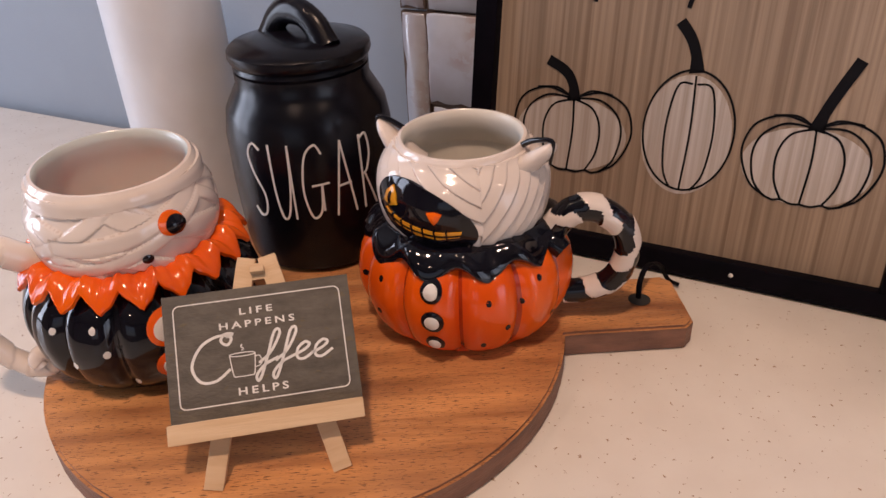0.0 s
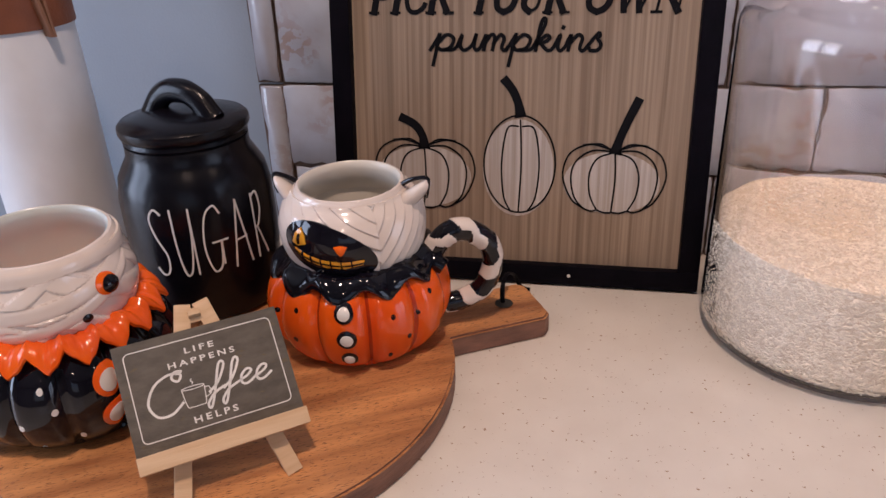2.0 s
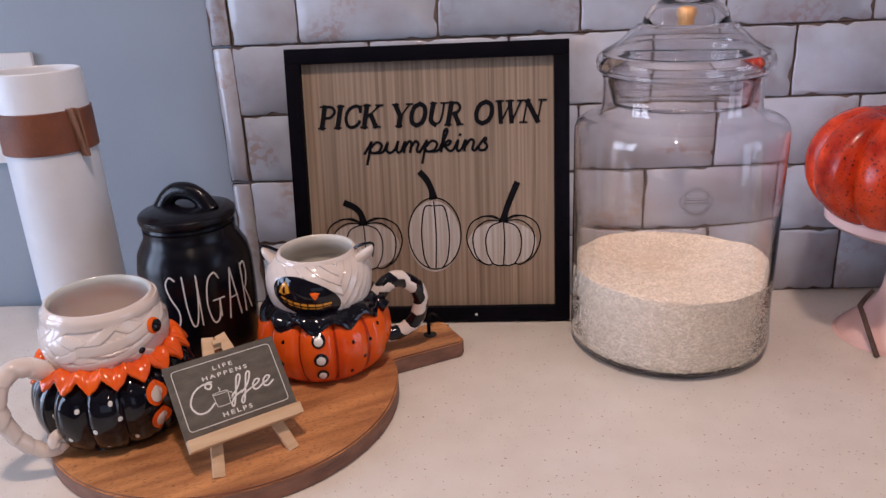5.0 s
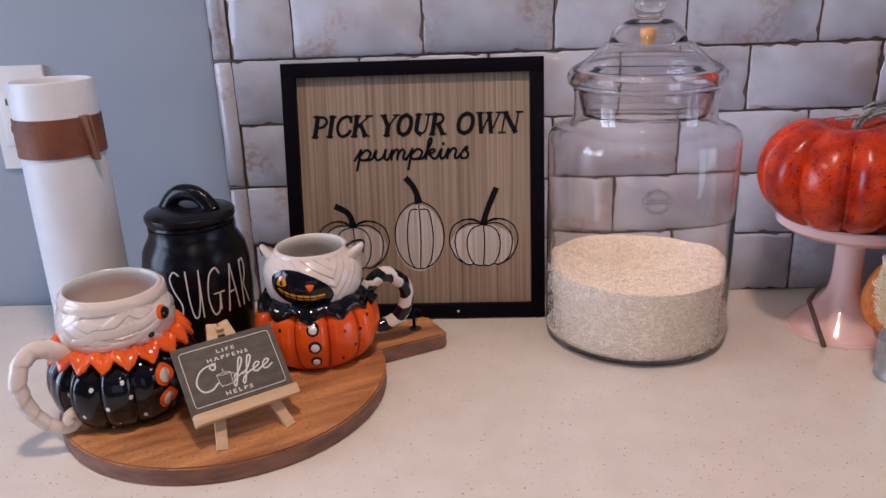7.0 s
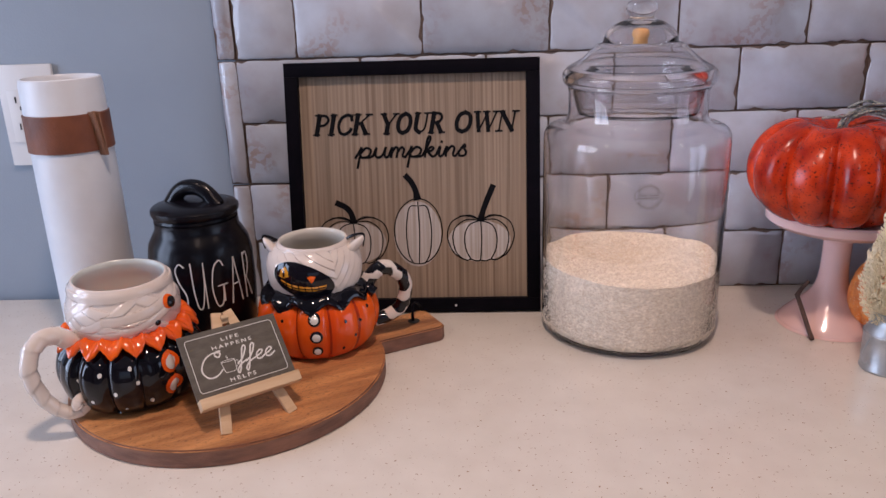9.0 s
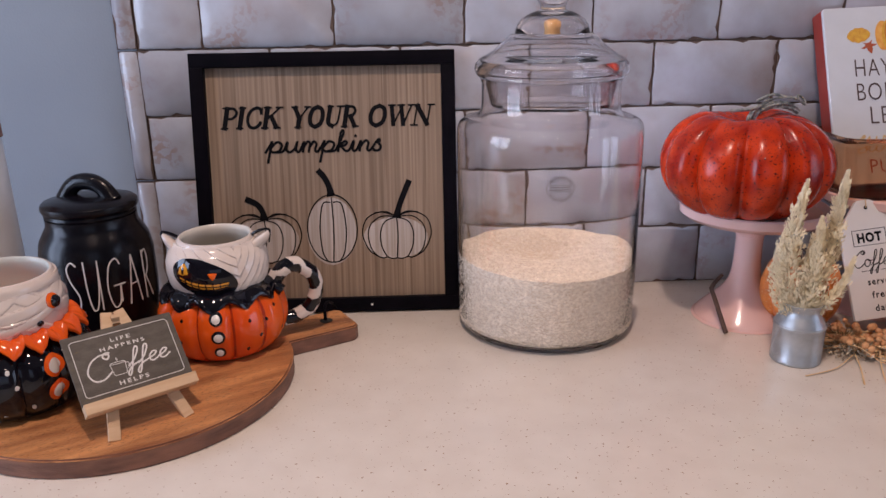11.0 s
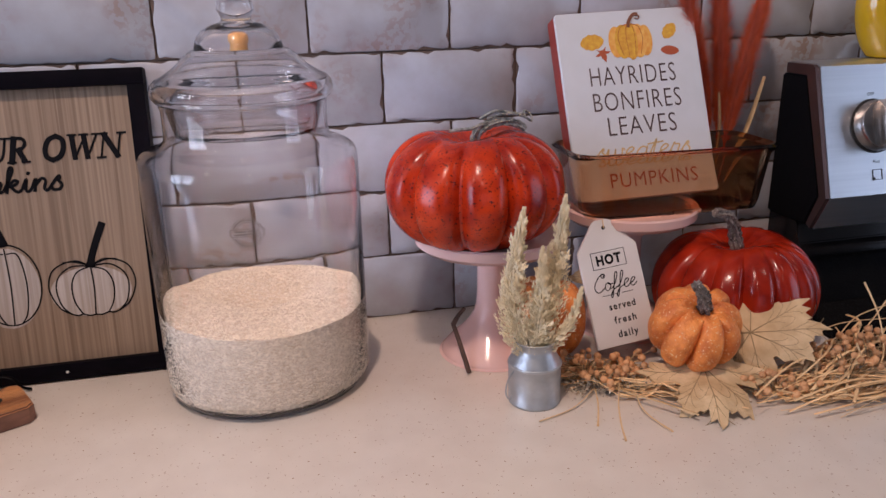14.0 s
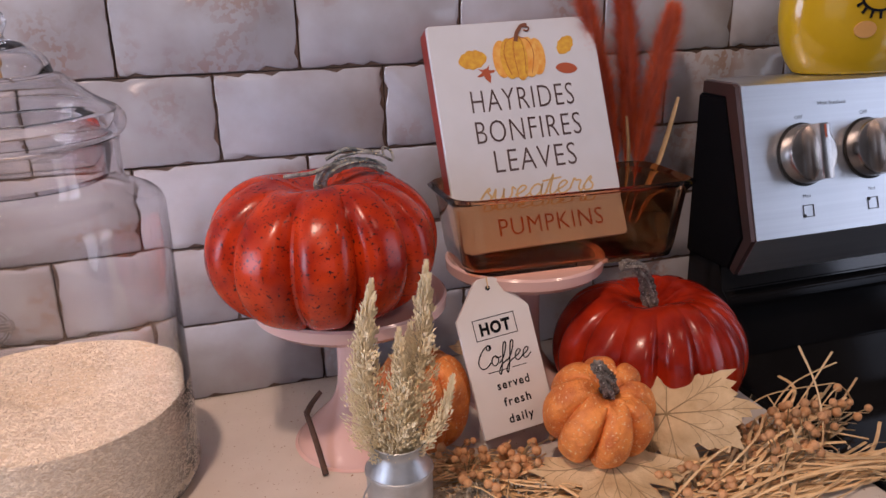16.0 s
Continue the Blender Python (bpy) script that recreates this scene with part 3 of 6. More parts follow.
# capitals with thick stems, hair lines and foot serifs: (points, weight) in a box one capital tall, then the width
FEET = lambda *xs: [([(x - 0.15, y), (x + 0.15, y)], 0.07) for x, y in xs]
CAPS = {
    "P": ([([(0.2, 0), (0.2, 1)], 0.19), ([(0.2, 0.97), (0.5, 0.97), (0.68, 0.74), (0.5, 0.49), (0.2, 0.49)], 0.11)] + FEET((0.2, 0), (0.15, 1)), 0.72),
    "I": ([([(0.2, 0), (0.2, 1)], 0.19)] + FEET((0.2, 0), (0.2, 1)), 0.40),
    "C": ([([(0.74, 0.72), (0.66, 0.93), (0.46, 0.99), (0.2, 0.82), (0.12, 0.45), (0.25, 0.1), (0.48, 0.01), (0.7, 0.14), (0.76, 0.28)], 0.13), ([(0.75, 1.0), (0.75, 0.7)], 0.06)], 0.80),
    "K": ([([(0.2, 0), (0.2, 1)], 0.19), ([(0.26, 0.42), (0.76, 0.98)], 0.07), ([(0.42, 0.58), (0.74, 0.02)], 0.18)] + FEET((0.2, 0), (0.2, 1), (0.78, 0), (0.76, 1)), 0.90),
    "Y": ([([(0.12, 0.98), (0.44, 0.45)], 0.18), ([(0.80, 0.98), (0.46, 0.45)], 0.07), ([(0.44, 0.5), (0.44, 0)], 0.19)] + FEET((0.44, 0), (0.12, 1), (0.8, 1)), 0.86),
    "O": ([([(0.46, 0.99), (0.22, 0.85), (0.13, 0.5), (0.22, 0.15), (0.46, 0.01)], 0.17), ([(0.46, 0.99), (0.70, 0.85), (0.79, 0.5), (0.70, 0.15), (0.46, 0.01)], 0.17)], 0.92),
    "U": ([([(0.2, 1), (0.19, 0.55), (0.22, 0.2), (0.45, 0.02)], 0.18), ([(0.45, 0.02), (0.66, 0.16), (0.72, 0.45), (0.72, 1)], 0.08)] + FEET((0.2, 1), (0.72, 1)), 0.88),
    "R": ([([(0.2, 0), (0.2, 1)], 0.19), ([(0.2, 0.97), (0.5, 0.97), (0.66, 0.75), (0.5, 0.52), (0.2, 0.52)], 0.11), ([(0.42, 0.52), (0.74, 0.02)], 0.18)] + FEET((0.2, 0), (0.15, 1), (0.78, 0)), 0.88),
    "W": ([([(0.12, 0.98), (0.34, 0.03)], 0.17), ([(0.34, 0.03), (0.60, 0.9)], 0.07), ([(0.56, 0.98), (0.80, 0.03)], 0.17), ([(0.80, 0.03), (1.04, 0.98)], 0.07)] + FEET((0.12, 1), (0.56, 1), (1.04, 1)), 1.14),
    "N": ([([(0.17, 0), (0.17, 0.97)], 0.07), ([(0.17, 0.97), (0.78, 0.03)], 0.19), ([(0.78, 0.03), (0.78, 1)], 0.07)] + FEET((0.17, 0), (0.14, 1), (0.82, 1)), 0.96),
}


def serif_word(word, place, left, right, base, cap, slant=0.2):
    bm = bmesh.new()
    k = (right - left - slant * cap) / sum(CAPS[c][1] for c in word)
    x = 0.0
    for c in word:
        lines, adv = CAPS[c]
        for n, (pts, w) in enumerate(lines):
            line = [(left + (x + u) * k + v * cap * slant, base + v * cap) for u, v in pts]
            stroke([line], w * cap * 1.22, place, bm, thick=0.0005 + 0.00012 * n)
        x += adv
    return bm


framed_sign()


def sugar_canister():
    t = thing("sugar_canister", "black ceramic lidded canister with white hand-drawn letters", "canister", pose(-0.1439, -0.1473, BOARD_T) @ Matrix.Diagonal((1, 1, 1.027, 1)))
    prof = [(0.0001, 0.0), (0.046, 0.0), (0.0525, 0.004), (0.0548, 0.02), (0.0565, 0.06), (0.0562, 0.092), (0.0535, 0.108), (0.0475, 0.119), (0.0445, 0.124),
            (0.0445, 0.1325), (0.0405, 0.1328), (0.0405, 0.09), (0.0001, 0.088)]
    part("jar", lathe([(q * 1.025, z) for q, z in prof], 72), M_BLACKGLAZE, t)
    lid = part("lid", lathe([(0.0001, 0.1325), (0.0445, 0.1325), (0.0458, 0.1345), (0.0448, 0.137), (0.0468, 0.1385), (0.0482, 0.1415), (0.0478, 0.1455), (0.0455, 0.1478),
                             (0.030, 0.1508), (0.016, 0.1525), (0.0001, 0.153)], 72), M_BLACKGLAZE, t)
    part("lid_handle", tube([(-0.027, 0.0, 0.1475), (-0.024, 0.0, 0.1530), (-0.019, 0, 0.1595), (-0.010, 0.0, 0.1650), (0.0, 0.0, 0.1664), (0.010, 0, 0.1650), (0.019, 0.0, 0.1595),
                             (0.024, 0, 0.1530), (0.027, 0, 0.1475)], lambda f: 0.0070 + 0.0020 * abs(2 * f - 1) ** 3, 12, per=5, flat=1.25), M_BLACKGLAZE, lid)
    lid.rotation_euler = (0, 0, radians(-14))

    def wrap(u, v, lift):
        a = math.radians(-56) + u / 0.0562
        r = 0.0579 + lift
        return (r * math.cos(a), r * math.sin(a), v)
    H, y0 = 0.051, 0.046
    L = {"S": [[(0.72, 0.93), (0.4, 1.0), (0.08, 0.85), (0.25, 0.6), (0.7, 0.3), (0.62, 0.05), (0.3, 0.0), (0.05, 0.1)]],
         "U": [[(0.0, 1.0), (0.05, 0.4), (0.25, 0.02), (0.55, 0.06), (0.78, 0.5), (0.85, 1.0)], [(0.85, 1.0), (0.86, 0.0)]],
         "G": [[(0.95, 0.88), (0.7, 1.0), (0.25, 0.85), (0.05, 0.4), (0.3, 0.02), (0.7, 0.08), (0.85, 0.45)], [(0.45, 0.45), (1.15, 0.47)], [(0.86, 0.46), (0.84, 0.1)]],
         "A": [[(0.0, 0.0), (0.4, 1.0)], [(0.4, 1.0), (0.9, 0.0)], [(0.18, 0.4), (0.75, 0.42)]],
         "R": [[(0.1, 0.0), (0.05, 1.0)], [(0.05, 0.95), (0.4, 1.0), (0.55, 0.75), (0.35, 0.52), (0.08, 0.46)], [(0.2, 0.48), (0.75, 0.0)]]}
    bm = bmesh.new()
    for ch, u in zip("SUGAR", (-0.0445, -0.0265, -0.0075, 0.0135, 0.0325)):
        stroke([[(u + a * 0.0150, y0 + b * H + 0.0) for a, b in line] for line in L[ch]], 0.0013, wrap, bm, thick=0.0003)
    part("lettering", bm, M_CHALKWHITE, t, "thin white word SUGAR")


sugar_canister()


def white_bottle():
    t = thing("utensil_jar", "tall white ceramic cylinder with a tan leather band", "jar", pose(-0.2792, -0.1286, 0) @ Matrix.Diagonal((0.955, 0.955, 1.022, 1)))
    part("body", lathe([(0.0001, 0.0), (0.043, 0.0), (0.0455, 0.003), (0.0455, 0.15), (0.0445, 0.297), (0.0432, 0.3035), (0.0412, 0.3045), (0.0395, 0.302), (0.0395, 0.02), (0.0001, 0.018)], 64),
         M_WHITECER, t)
    band = part("band", lathe([(0.0446, 0.228), (0.0468, 0.2285), (0.0465, 0.2675), (0.0443, 0.268), (0.0446, 0.228)], 64), M_LEATHER, t, "tan leather band")
    a = radians(-29)
    for da, tilt in ((0.0, 9), (0.075, 4)):
        tab = part("band_tab", box((0.011, 0.0024, 0.047), (0, 0, 0), 0.0007), M_LEATHEREDGE, band)
        tab.matrix_local = pose(0, 0, 0.2465, 0, 0, math.degrees(a + da)) @ pose(0.0505, 0, 0, tilt, 0, 0)


white_bottle()


def outlet():
    t = thing("wall_outlet", "white duplex electrical outlet on the painted wall", "outlet", pose(-0.396, 0.012, 0.2515))
    part("cover_plate", box((0.073, 0.006, 0.129), (0, -0.003, 0), 0.002), M_PLASTIC, t)
    part("socket_face", box((0.034, 0.003, 0.067), (-0.008, -0.0075, 0), 0.001), M_PLASTIC, t)
    for z in (0.017, -0.017):
        for x in (-0.0064, 0.0064):
            part("slot", box((0.0018, 0.001, 0.008), (x - 0.008, -0.0092, z + 0.004)), M_DARK, t)
        part("ground_hole", box((0.005, 0.001, 0.005), (-0.008, -0.0092, z - 0.0065), 0.0012), M_DARK, t)


outlet()

JAR = Matrix.Translation((0.3516, -0.1201, 0)) @ Matrix.Diagonal((0.987, 0.987, 0.976, 1))


def glass_jar():
    t = thing("glass_jar", "large clear glass jar with a domed lid, part full of rice", "jar", JAR)
    outer = [(0.0001, 0.0015), (0.088, 0.0005), (0.098, 0.003), (0.1022, 0.010), (0.1030, 0.02), (0.1030, 0.2325), (0.1024, 0.2385), (0.1000, 0.2435), (0.0955, 0.2470), (0.0890, 0.2495), (0.0825, 0.2515), (0.0785, 0.2540),
             (0.0766, 0.2580), (0.0760, 0.264), (0.0760, 0.2855), (0.0772, 0.2885), (0.0772, 0.2905)]
    inner = [(0.0750, 0.2905), (0.0743, 0.286), (0.0743, 0.264), (0.0750, 0.2572), (0.0775, 0.2528), (0.0820, 0.2503), (0.0888, 0.2483), (0.0950, 0.2458), (0.0990, 0.2425), (0.1018, 0.2380), (0.1024, 0.2320), (0.1024, 0.018), (0.099, 0.0080), (0.0001, 0.0062)]
    part("jar", lathe(outer + inner, 96), M_GLASS, t, "thick clear glass").visible_shadow = False
    lid_o = [(0.0640, 0.262), (0.0655, 0.2615), (0.0715, 0.2885), (0.0760, 0.2912), (0.0800, 0.2925), (0.0828, 0.2965), (0.0838, 0.3020), (0.0826, 0.3070), (0.0780, 0.3120), (0.0700, 0.3160), (0.0630, 0.3205), (0.0560, 0.3268),
             (0.0490, 0.3335), (0.0450, 0.3368), (0.0405, 0.3380), (0.0398, 0.3410), (0.0380, 0.3470), (0.0330, 0.3535), (0.0240, 0.3590), (0.0150, 0.3615), (0.0130, 0.3640), (0.0145, 0.3675), (0.0168, 0.3725), (0.0158, 0.3785), (0.0100, 0.3825), (0.0001, 0.3838)]
    lid_i = [(0.0001, 0.3560), (0.0210, 0.3548), (0.0305, 0.3495), (0.0352, 0.3430), (0.0375, 0.3370), (0.0440, 0.3330), (0.0530, 0.3255), (0.0600, 0.3180), (0.0690, 0.3125), (0.0745, 0.3070), (0.0735, 0.2985), (0.0690, 0.2890), (0.0625, 0.265)]
    lid = part("lid", lathe(list(reversed(lid_o)) + [lid_o[0]] + list(reversed(lid_i)), 96), M_GLASS, t, "stepped clear glass lid")
    lid.visible_shadow = False
    part("lid_plug", lathe([(0.0001, 0.3385), (0.0090, 0.3385), (0.0068, 0.3425), (0.0094, 0.3475), (0.0088, 0.3525), (0.0050, 0.3552), (0.0001, 0.3555)], 24), M_CORK, lid, "amber plug inside the lid")

    def wrap(u, v, lift):
        a = math.radians(-94) + u / 0.1030
        r = 0.1031 + lift * 0.3
        return (r * math.cos(a), r * math.sin(a), 0.189 + v)
    seal = [[(0.0135 * math.cos(a), 0.0135 * math.sin(a)) for a in (2 * math.pi * k / 24 for k in range(25))],
            [(0.0098 * math.cos(a), 0.0098 * math.sin(a)) for a in (0.25 + (math.pi - 0.5) * k / 10 for k in range(11))],
            [(0.0098 * math.cos(a), 0.0098 * math.sin(a)) for a in (math.pi + 0.25 + (math.pi - 0.5) * k / 10 for k in range(11))],
            [(-0.0145, 0.0032), (0.0145, 0.0038)], [(-0.0145, -0.0032), (0.0145, -0.0026)], [(-0.0145, 0.0032), (-0.0145, -0.0032)], [(0.0145, 0.0038), (0.0145, -0.0026)]]
    bm = stroke(seal, 0.00045, wrap, thick=0.0003)
    stroke([[(-0.010, 0.0012), (-0.001, 0.0014)], [(0.001, 0.0014), (0.010, 0.0018)], [(-0.011, -0.0013), (0.011, -0.0008)]], 0.0012, wrap, bm, thick=0.0003)
    stroke([[(0.0117 * math.cos(a), 0.0117 * math.sin(a)) for a in (s + 0.5 * k / 4 for k in range(5))] for s in (0.4, 1.0, 1.6, 2.2, 3.6, 4.2, 4.8, 5.4)], 0.0011, wrap, bm, thick=0.0003)
    part("printed_seal", bm, M_SEAL, t, "grey round maker's seal")


glass_jar()


def rice_top(x, y):
    """Height of the rice: nearly level, a little higher at the sides, with a scooped hollow behind the middle and a low mound at the back."""
    w = x / 0.099
    hollow = math.exp(-((x + 0.004) ** 2 / 0.0030 + (y - 0.020 - 5.0 * x * x) ** 2 / 0.00075))
    mound = math.exp(-((x + 0.012) ** 2 / 0.0009 + (y - 0.070) ** 2 / 0.0006))
    return 0.0835 + 0.007 * w * w - 0.002 * w - 0.030 * y - 0.026 * hollow + 0.008 * mound + 0.002 * noise.noise(Vector((x * 26, y * 26, 0.3)))


def rice():
    bm = bmesh.new()
    n, rings = 72, 16
    R = 0.1022
    grid = []
    for k in range(rings + 1):
        r = max(R * k / rings, 0.0004)
        grid.append([bm.verts.new((r * math.cos(a), r * math.sin(a), rice_top(r * math.cos(a), r * math.sin(a)))) for a in (2 * math.pi * i / n for i in range(n))])
    for z, r in ((0.045, R), (0.016, R), (0.0082, 0.0955)):
        grid.append([bm.verts.new((r * math.cos(a), r * math.sin(a), z)) for a in (2 * math.pi * i / n for i in range(n))])
    for A, B in zip(grid, grid[1:]):
        for i in range(n):
            bm.faces.new((A[i], A[(i + 1) % n], B[(i + 1) % n], B[i]))
    bm.faces.new(grid[0])
    bm.faces.new(grid[-1])
    t = tagged(part("rice", bm, M_RICE), "loose white rice heaped in the glass jar", "rice", kind="stuff")
    t.matrix_world = JAR
    rnd = random.Random(8)
    verts, faces = [], []

    def grain(p, axis, normal):
        b = normal.cross(axis).normalized()
        l, w = rnd.uniform(0.0016, 0.0023), rnd.uniform(0.0007, 0.0010)
        i = len(verts)
        for f, s in ((-1, 0.25), (-0.5, 0.9), (0.5, 0.9), (1, 0.25)):
            c = p + axis * (f * l)
            for q in (b, normal, -b, -normal):
                verts.append(c + q * (w * s))
        for k in range(3):
            for j in range(4):
                o, j2 = i + 4 * k, (j + 1) % 4
                faces.append((o + j, o + j2, o + 4 + j2, o + 4 + j))
        faces.append((i, i + 1, i + 2, i + 3))
        faces.append((i + 12, i + 15, i + 14, i + 13))
    for _ in range(8000):
        a = rnd.uniform(-math.pi, 0.35)
        top = rice_top(R * math.cos(a), R * math.sin(a))
        z = rnd.uniform(0.012, top)
        nrm = Vector((math.cos(a), math.sin(a), 0))
        tan, w = Vector((-math.sin(a), math.cos(a), 0)), rnd.gauss(0, 0.6)
        grain(nrm * (R - 0.0003) + Vector((0, 0, z)), (tan * math.cos(w) + Vector((0, 0, 1)) * math.sin(w)).normalized(), nrm)
    for _ in range(6500):
        a, r = rnd.uniform(0, 2 * math.pi), R * 0.985 * math.sqrt(rnd.random())
        x, y, w = r * math.cos(a), r * math.sin(a), rnd.uniform(0, 6.28)
        grain(Vector((x, y, rice_top(x, y))), Vector((math.cos(w), math.sin(w), rnd.uniform(-0.2, 0.2))).normalized(), Vector((0, 0, 1)))
    me = bpy.data.meshes.new("rice_grains")
    me.from_pydata(verts, [], faces)
    for p in me.polygons:
        p.use_smooth = True
    me.materials.append(M_RICEGRAIN)
    ob = new("rice_grains", me)
    ob.parent = t


rice()


# ---- mugs on the board ----
M_CREAM = mat("cream_gloss_glaze", (0.74, 0.66, 0.60), (0.70, 0.61, 0.55), 0.12, scale=30, bump=0.08, bscale=70, coat=0.4)
M_CREVICE = mat("stained_crevice_glaze", (0.62, 0.49, 0.42), (0.54, 0.40, 0.34), 0.2, scale=60, coat=0.4)
M_CREVICE_PALE = mat("pale_crevice_glaze", (0.66, 0.56, 0.50), (0.60, 0.50, 0.44), 0.15, scale=60, coat=0.4)
M_INSIDE = mat("inner_glaze", (0.70, 0.66, 0.58), (0.66, 0.61, 0.53), 0.25, scale=20)
M_INSIDEGREY = mat("grey_inner_glaze", (0.56, 0.61, 0.58), (0.52, 0.56, 0.53), 0.25, scale=20)
M_ORANGE = mat("orange_gloss_glaze", (0.86, 0.130, 0.004), (0.70, 0.075, 0.004), 0.12, scale=18, stretch=(1, 1, 0.4), bump=0.05, bscale=60, coat=0.2, spec=0.4)
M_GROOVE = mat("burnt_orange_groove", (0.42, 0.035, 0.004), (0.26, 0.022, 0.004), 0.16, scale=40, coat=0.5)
M_COLLAR = mat("orange_collar_glaze", (0.88, 0.135, 0.004), (0.76, 0.09, 0.004), 0.15, scale=50, coat=0.2, spec=0.4)
M_BLACK = mat("black_gloss_glaze", (0.003, 0.003, 0.006), (0.006, 0.005, 0.009), 0.06, scale=20, bump=0.05, bscale=60, coat=0.1, spec=0.4)
M_YELLOW = mat("yellow_glaze", (0.75, 0.36, 0.02), (0.66, 0.24, 0.015), 0.15, scale=60, coat=0.4)
M_WHITEDOT = mat("white_dot_glaze", (0.78, 0.76, 0.72), None, 0.15, coat=0.5)
M_BALSA = mat("pale_balsa_wood", (0.66, 0.47, 0.29), (0.56, 0.37, 0.21), 0.6, scale=40, stretch=(0.4, 5, 5), bump=0.2, bscale=200)
M_SLATE = mat("grey_chalkboard", (0.120, 0.104, 0.084), (0.080, 0.070, 0.057), 0.75, scale=90, stretch=(1, 1, 2.2), bump=0.35, bscale=260,
              speck=(0.12, 0.095, 0.06), sscale=130, slimit=0.66)

BODY = [(0.043, 0.0), (0.0545, 0.004), (0.0635, 0.014), (0.0683, 0.028), (0.0688, 0.040), (0.0652, 0.053), (0.0565, 0.063), (0.043, 0.070)]


def profile_r(prof, z):
    if z <= prof[0][1]:
        return prof[0][0]
    for (r0, z0), (r1, z1) in zip(prof, prof[1:]):
        if z <= z1:
            f = (z - z0) / (z1 - z0)
            return r0 + (r1 - r0) * f
    return prof[-1][0]


def lobe(a, count=11, depth=0.06, phase=0.3):
    return 1 - depth * (1 - abs(math.sin(count / 2 * a + phase))) ** 2.2


def body_shape(count, depth, phase):
    return lambda a, r, z: (r * (lobe(a, count, depth, phase) if 0.004 < z < 0.068 else 1), z)


def on_body(count, depth, phase):
    """Places (u = angle from the front in radians * 0.066, v = height) on the body."""
    def place(u, v, lift):
        a = -math.pi / 2 + u / 0.066
        r = profile_r(BODY, v) * lobe(a, count, depth, phase) + lift
        return (r * math.cos(a), r * math.sin(a), v)
    return place


def mug_body(t, skin, groove, count, depth, phase):
    prof = [(0.0001, 0.001), (0.038, 0.0008)] + BODY + [(0.036, 0.071), (0.0001, 0.0712)]
    fine = [tuple(p)[:2] for p in smooth_line([(r, z, 0) for r, z in prof], 4)]
    bm = lathe(fine, 176, body_shape(count, depth, phase))
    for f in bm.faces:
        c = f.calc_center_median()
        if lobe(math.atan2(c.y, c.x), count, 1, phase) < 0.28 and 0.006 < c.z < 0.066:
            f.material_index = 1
    return part("body", bm, [skin, groove], t)


def head_surface(rim):
    return [(0.038, 0.065), (0.0462, 0.0705), (0.0498, 0.079), (0.0510, 0.089), (0.0503, 0.098), (0.0468, 0.107), (rim + 0.0026, 0.1135), (rim + 0.0008, 0.1175)]


def mug_head(t, rim, relief, rise=0.0, crevice=None, inside=None):
    """The bandaged cup: outer wall with wrapped strips, rounded rim, hollow inside."""
    out = [tuple(p)[:2] for p in smooth_line([(r, z, 0) for r, z in head_surface(rim)], 13)]
    n_out = len(out)
    inner = [(rim - 0.0005, 0.1192), (rim - 0.0022, 0.1195), (rim - 0.0035, 0.1182), (rim - 0.0042, 0.114), (rim - 0.001, 0.106), (0.044, 0.097), (0.043, 0.082), (0.034, 0.072), (0.0001, 0.070)]

    def shape(a, r, z):
        if 0.066 < z < 0.116 and (r, z) in outer:
            return r + relief(a, z)[0], z
        return r, z + (rise * math.sin(a) if z > 0.113 else 0)
    outer = set(out)
    bm = lathe(out + inner, 360, shape)
    for f in bm.faces:
        c = f.calc_center_median()
        r = math.hypot(c.x, c.y)
        if r < profile_r(head_surface(rim), c.z) - 0.0022:
            f.material_index = 2
        elif c.z < 0.114 and relief(math.atan2(c.y, c.x), c.z)[1]:
            f.material_index = 1
    return part("cup", bm, [M_CREAM, crevice or M_CREVICE, inside or M_INSIDE], t, "cream glazed cup wrapped like bandages")


def on_head(rim, middle, lift0=0.0):
    surf = head_surface(rim)

    def place(u, v, lift):
        a = math.radians(middle) + u / 0.050
        r = profile_r(surf, v) + lift + lift0
        return (r * math.cos(a), r * math.sin(a), v)
    return place


def strip(q, width, drop=0.0023):
    """Overlapping strips: thick at one edge, thin at the other; second value marks the stained step."""
    f = (q / width) % 1.0
    ease = min(1.0, f / 0.10)
    return drop * ((1 - 0.75 * f) * ease + 0.25 * (1 - ease)), f > 0.95 or f < 0.02


def collar(t, count, depth, sharp, material, low, name="collar"):
    prof = ([(0.038, 0.0735), (0.048, 0.0730), (0.0550, 0.0700), (0.0605, 0.0650), (0.0645, 0.0590), (0.0660, 0.0560), (0.0664, 0.0545), (0.0650, 0.0535), (0.0620, 0.0570), (0.056, 0.0625), (0.050, 0.0650), (0.038, 0.066), (0.038, 0.0735)]
            if sharp else [(0.038, 0.0740), (0.047, 0.0735), (0.0535, 0.0712), (0.0585, 0.0672), (0.0612, 0.0630), (0.0615, 0.0605), (0.0600, 0.0590), (0.0570, 0.0605), (0.052, 0.0630), (0.046, 0.0640), (0.038, 0.065), (0.038, 0.0740)])

    def shape(a, r, z):
        f = max(0.0, (r - 0.045) / (0.0215 if sharp else 0.0165))
        if sharp:
            w = abs(((a * count / (2 * math.pi)) % 1.0) * 2 - 1)
            w = w ** 0.8
            return r - f * depth * 0.55 * (1 - w), z + f * (depth * (1 - w)) - f * low + 0.0006 * math.sin(a * count * 3)
        w = math.sin(a * count)
        return r + f * 0.0022 * w, z + f * depth * (0.5 + 0.5 * math.cos(a * count * 1.0 + 0.6)) - f * low
    return part(name, lathe(prof, 224, shape), material, t)


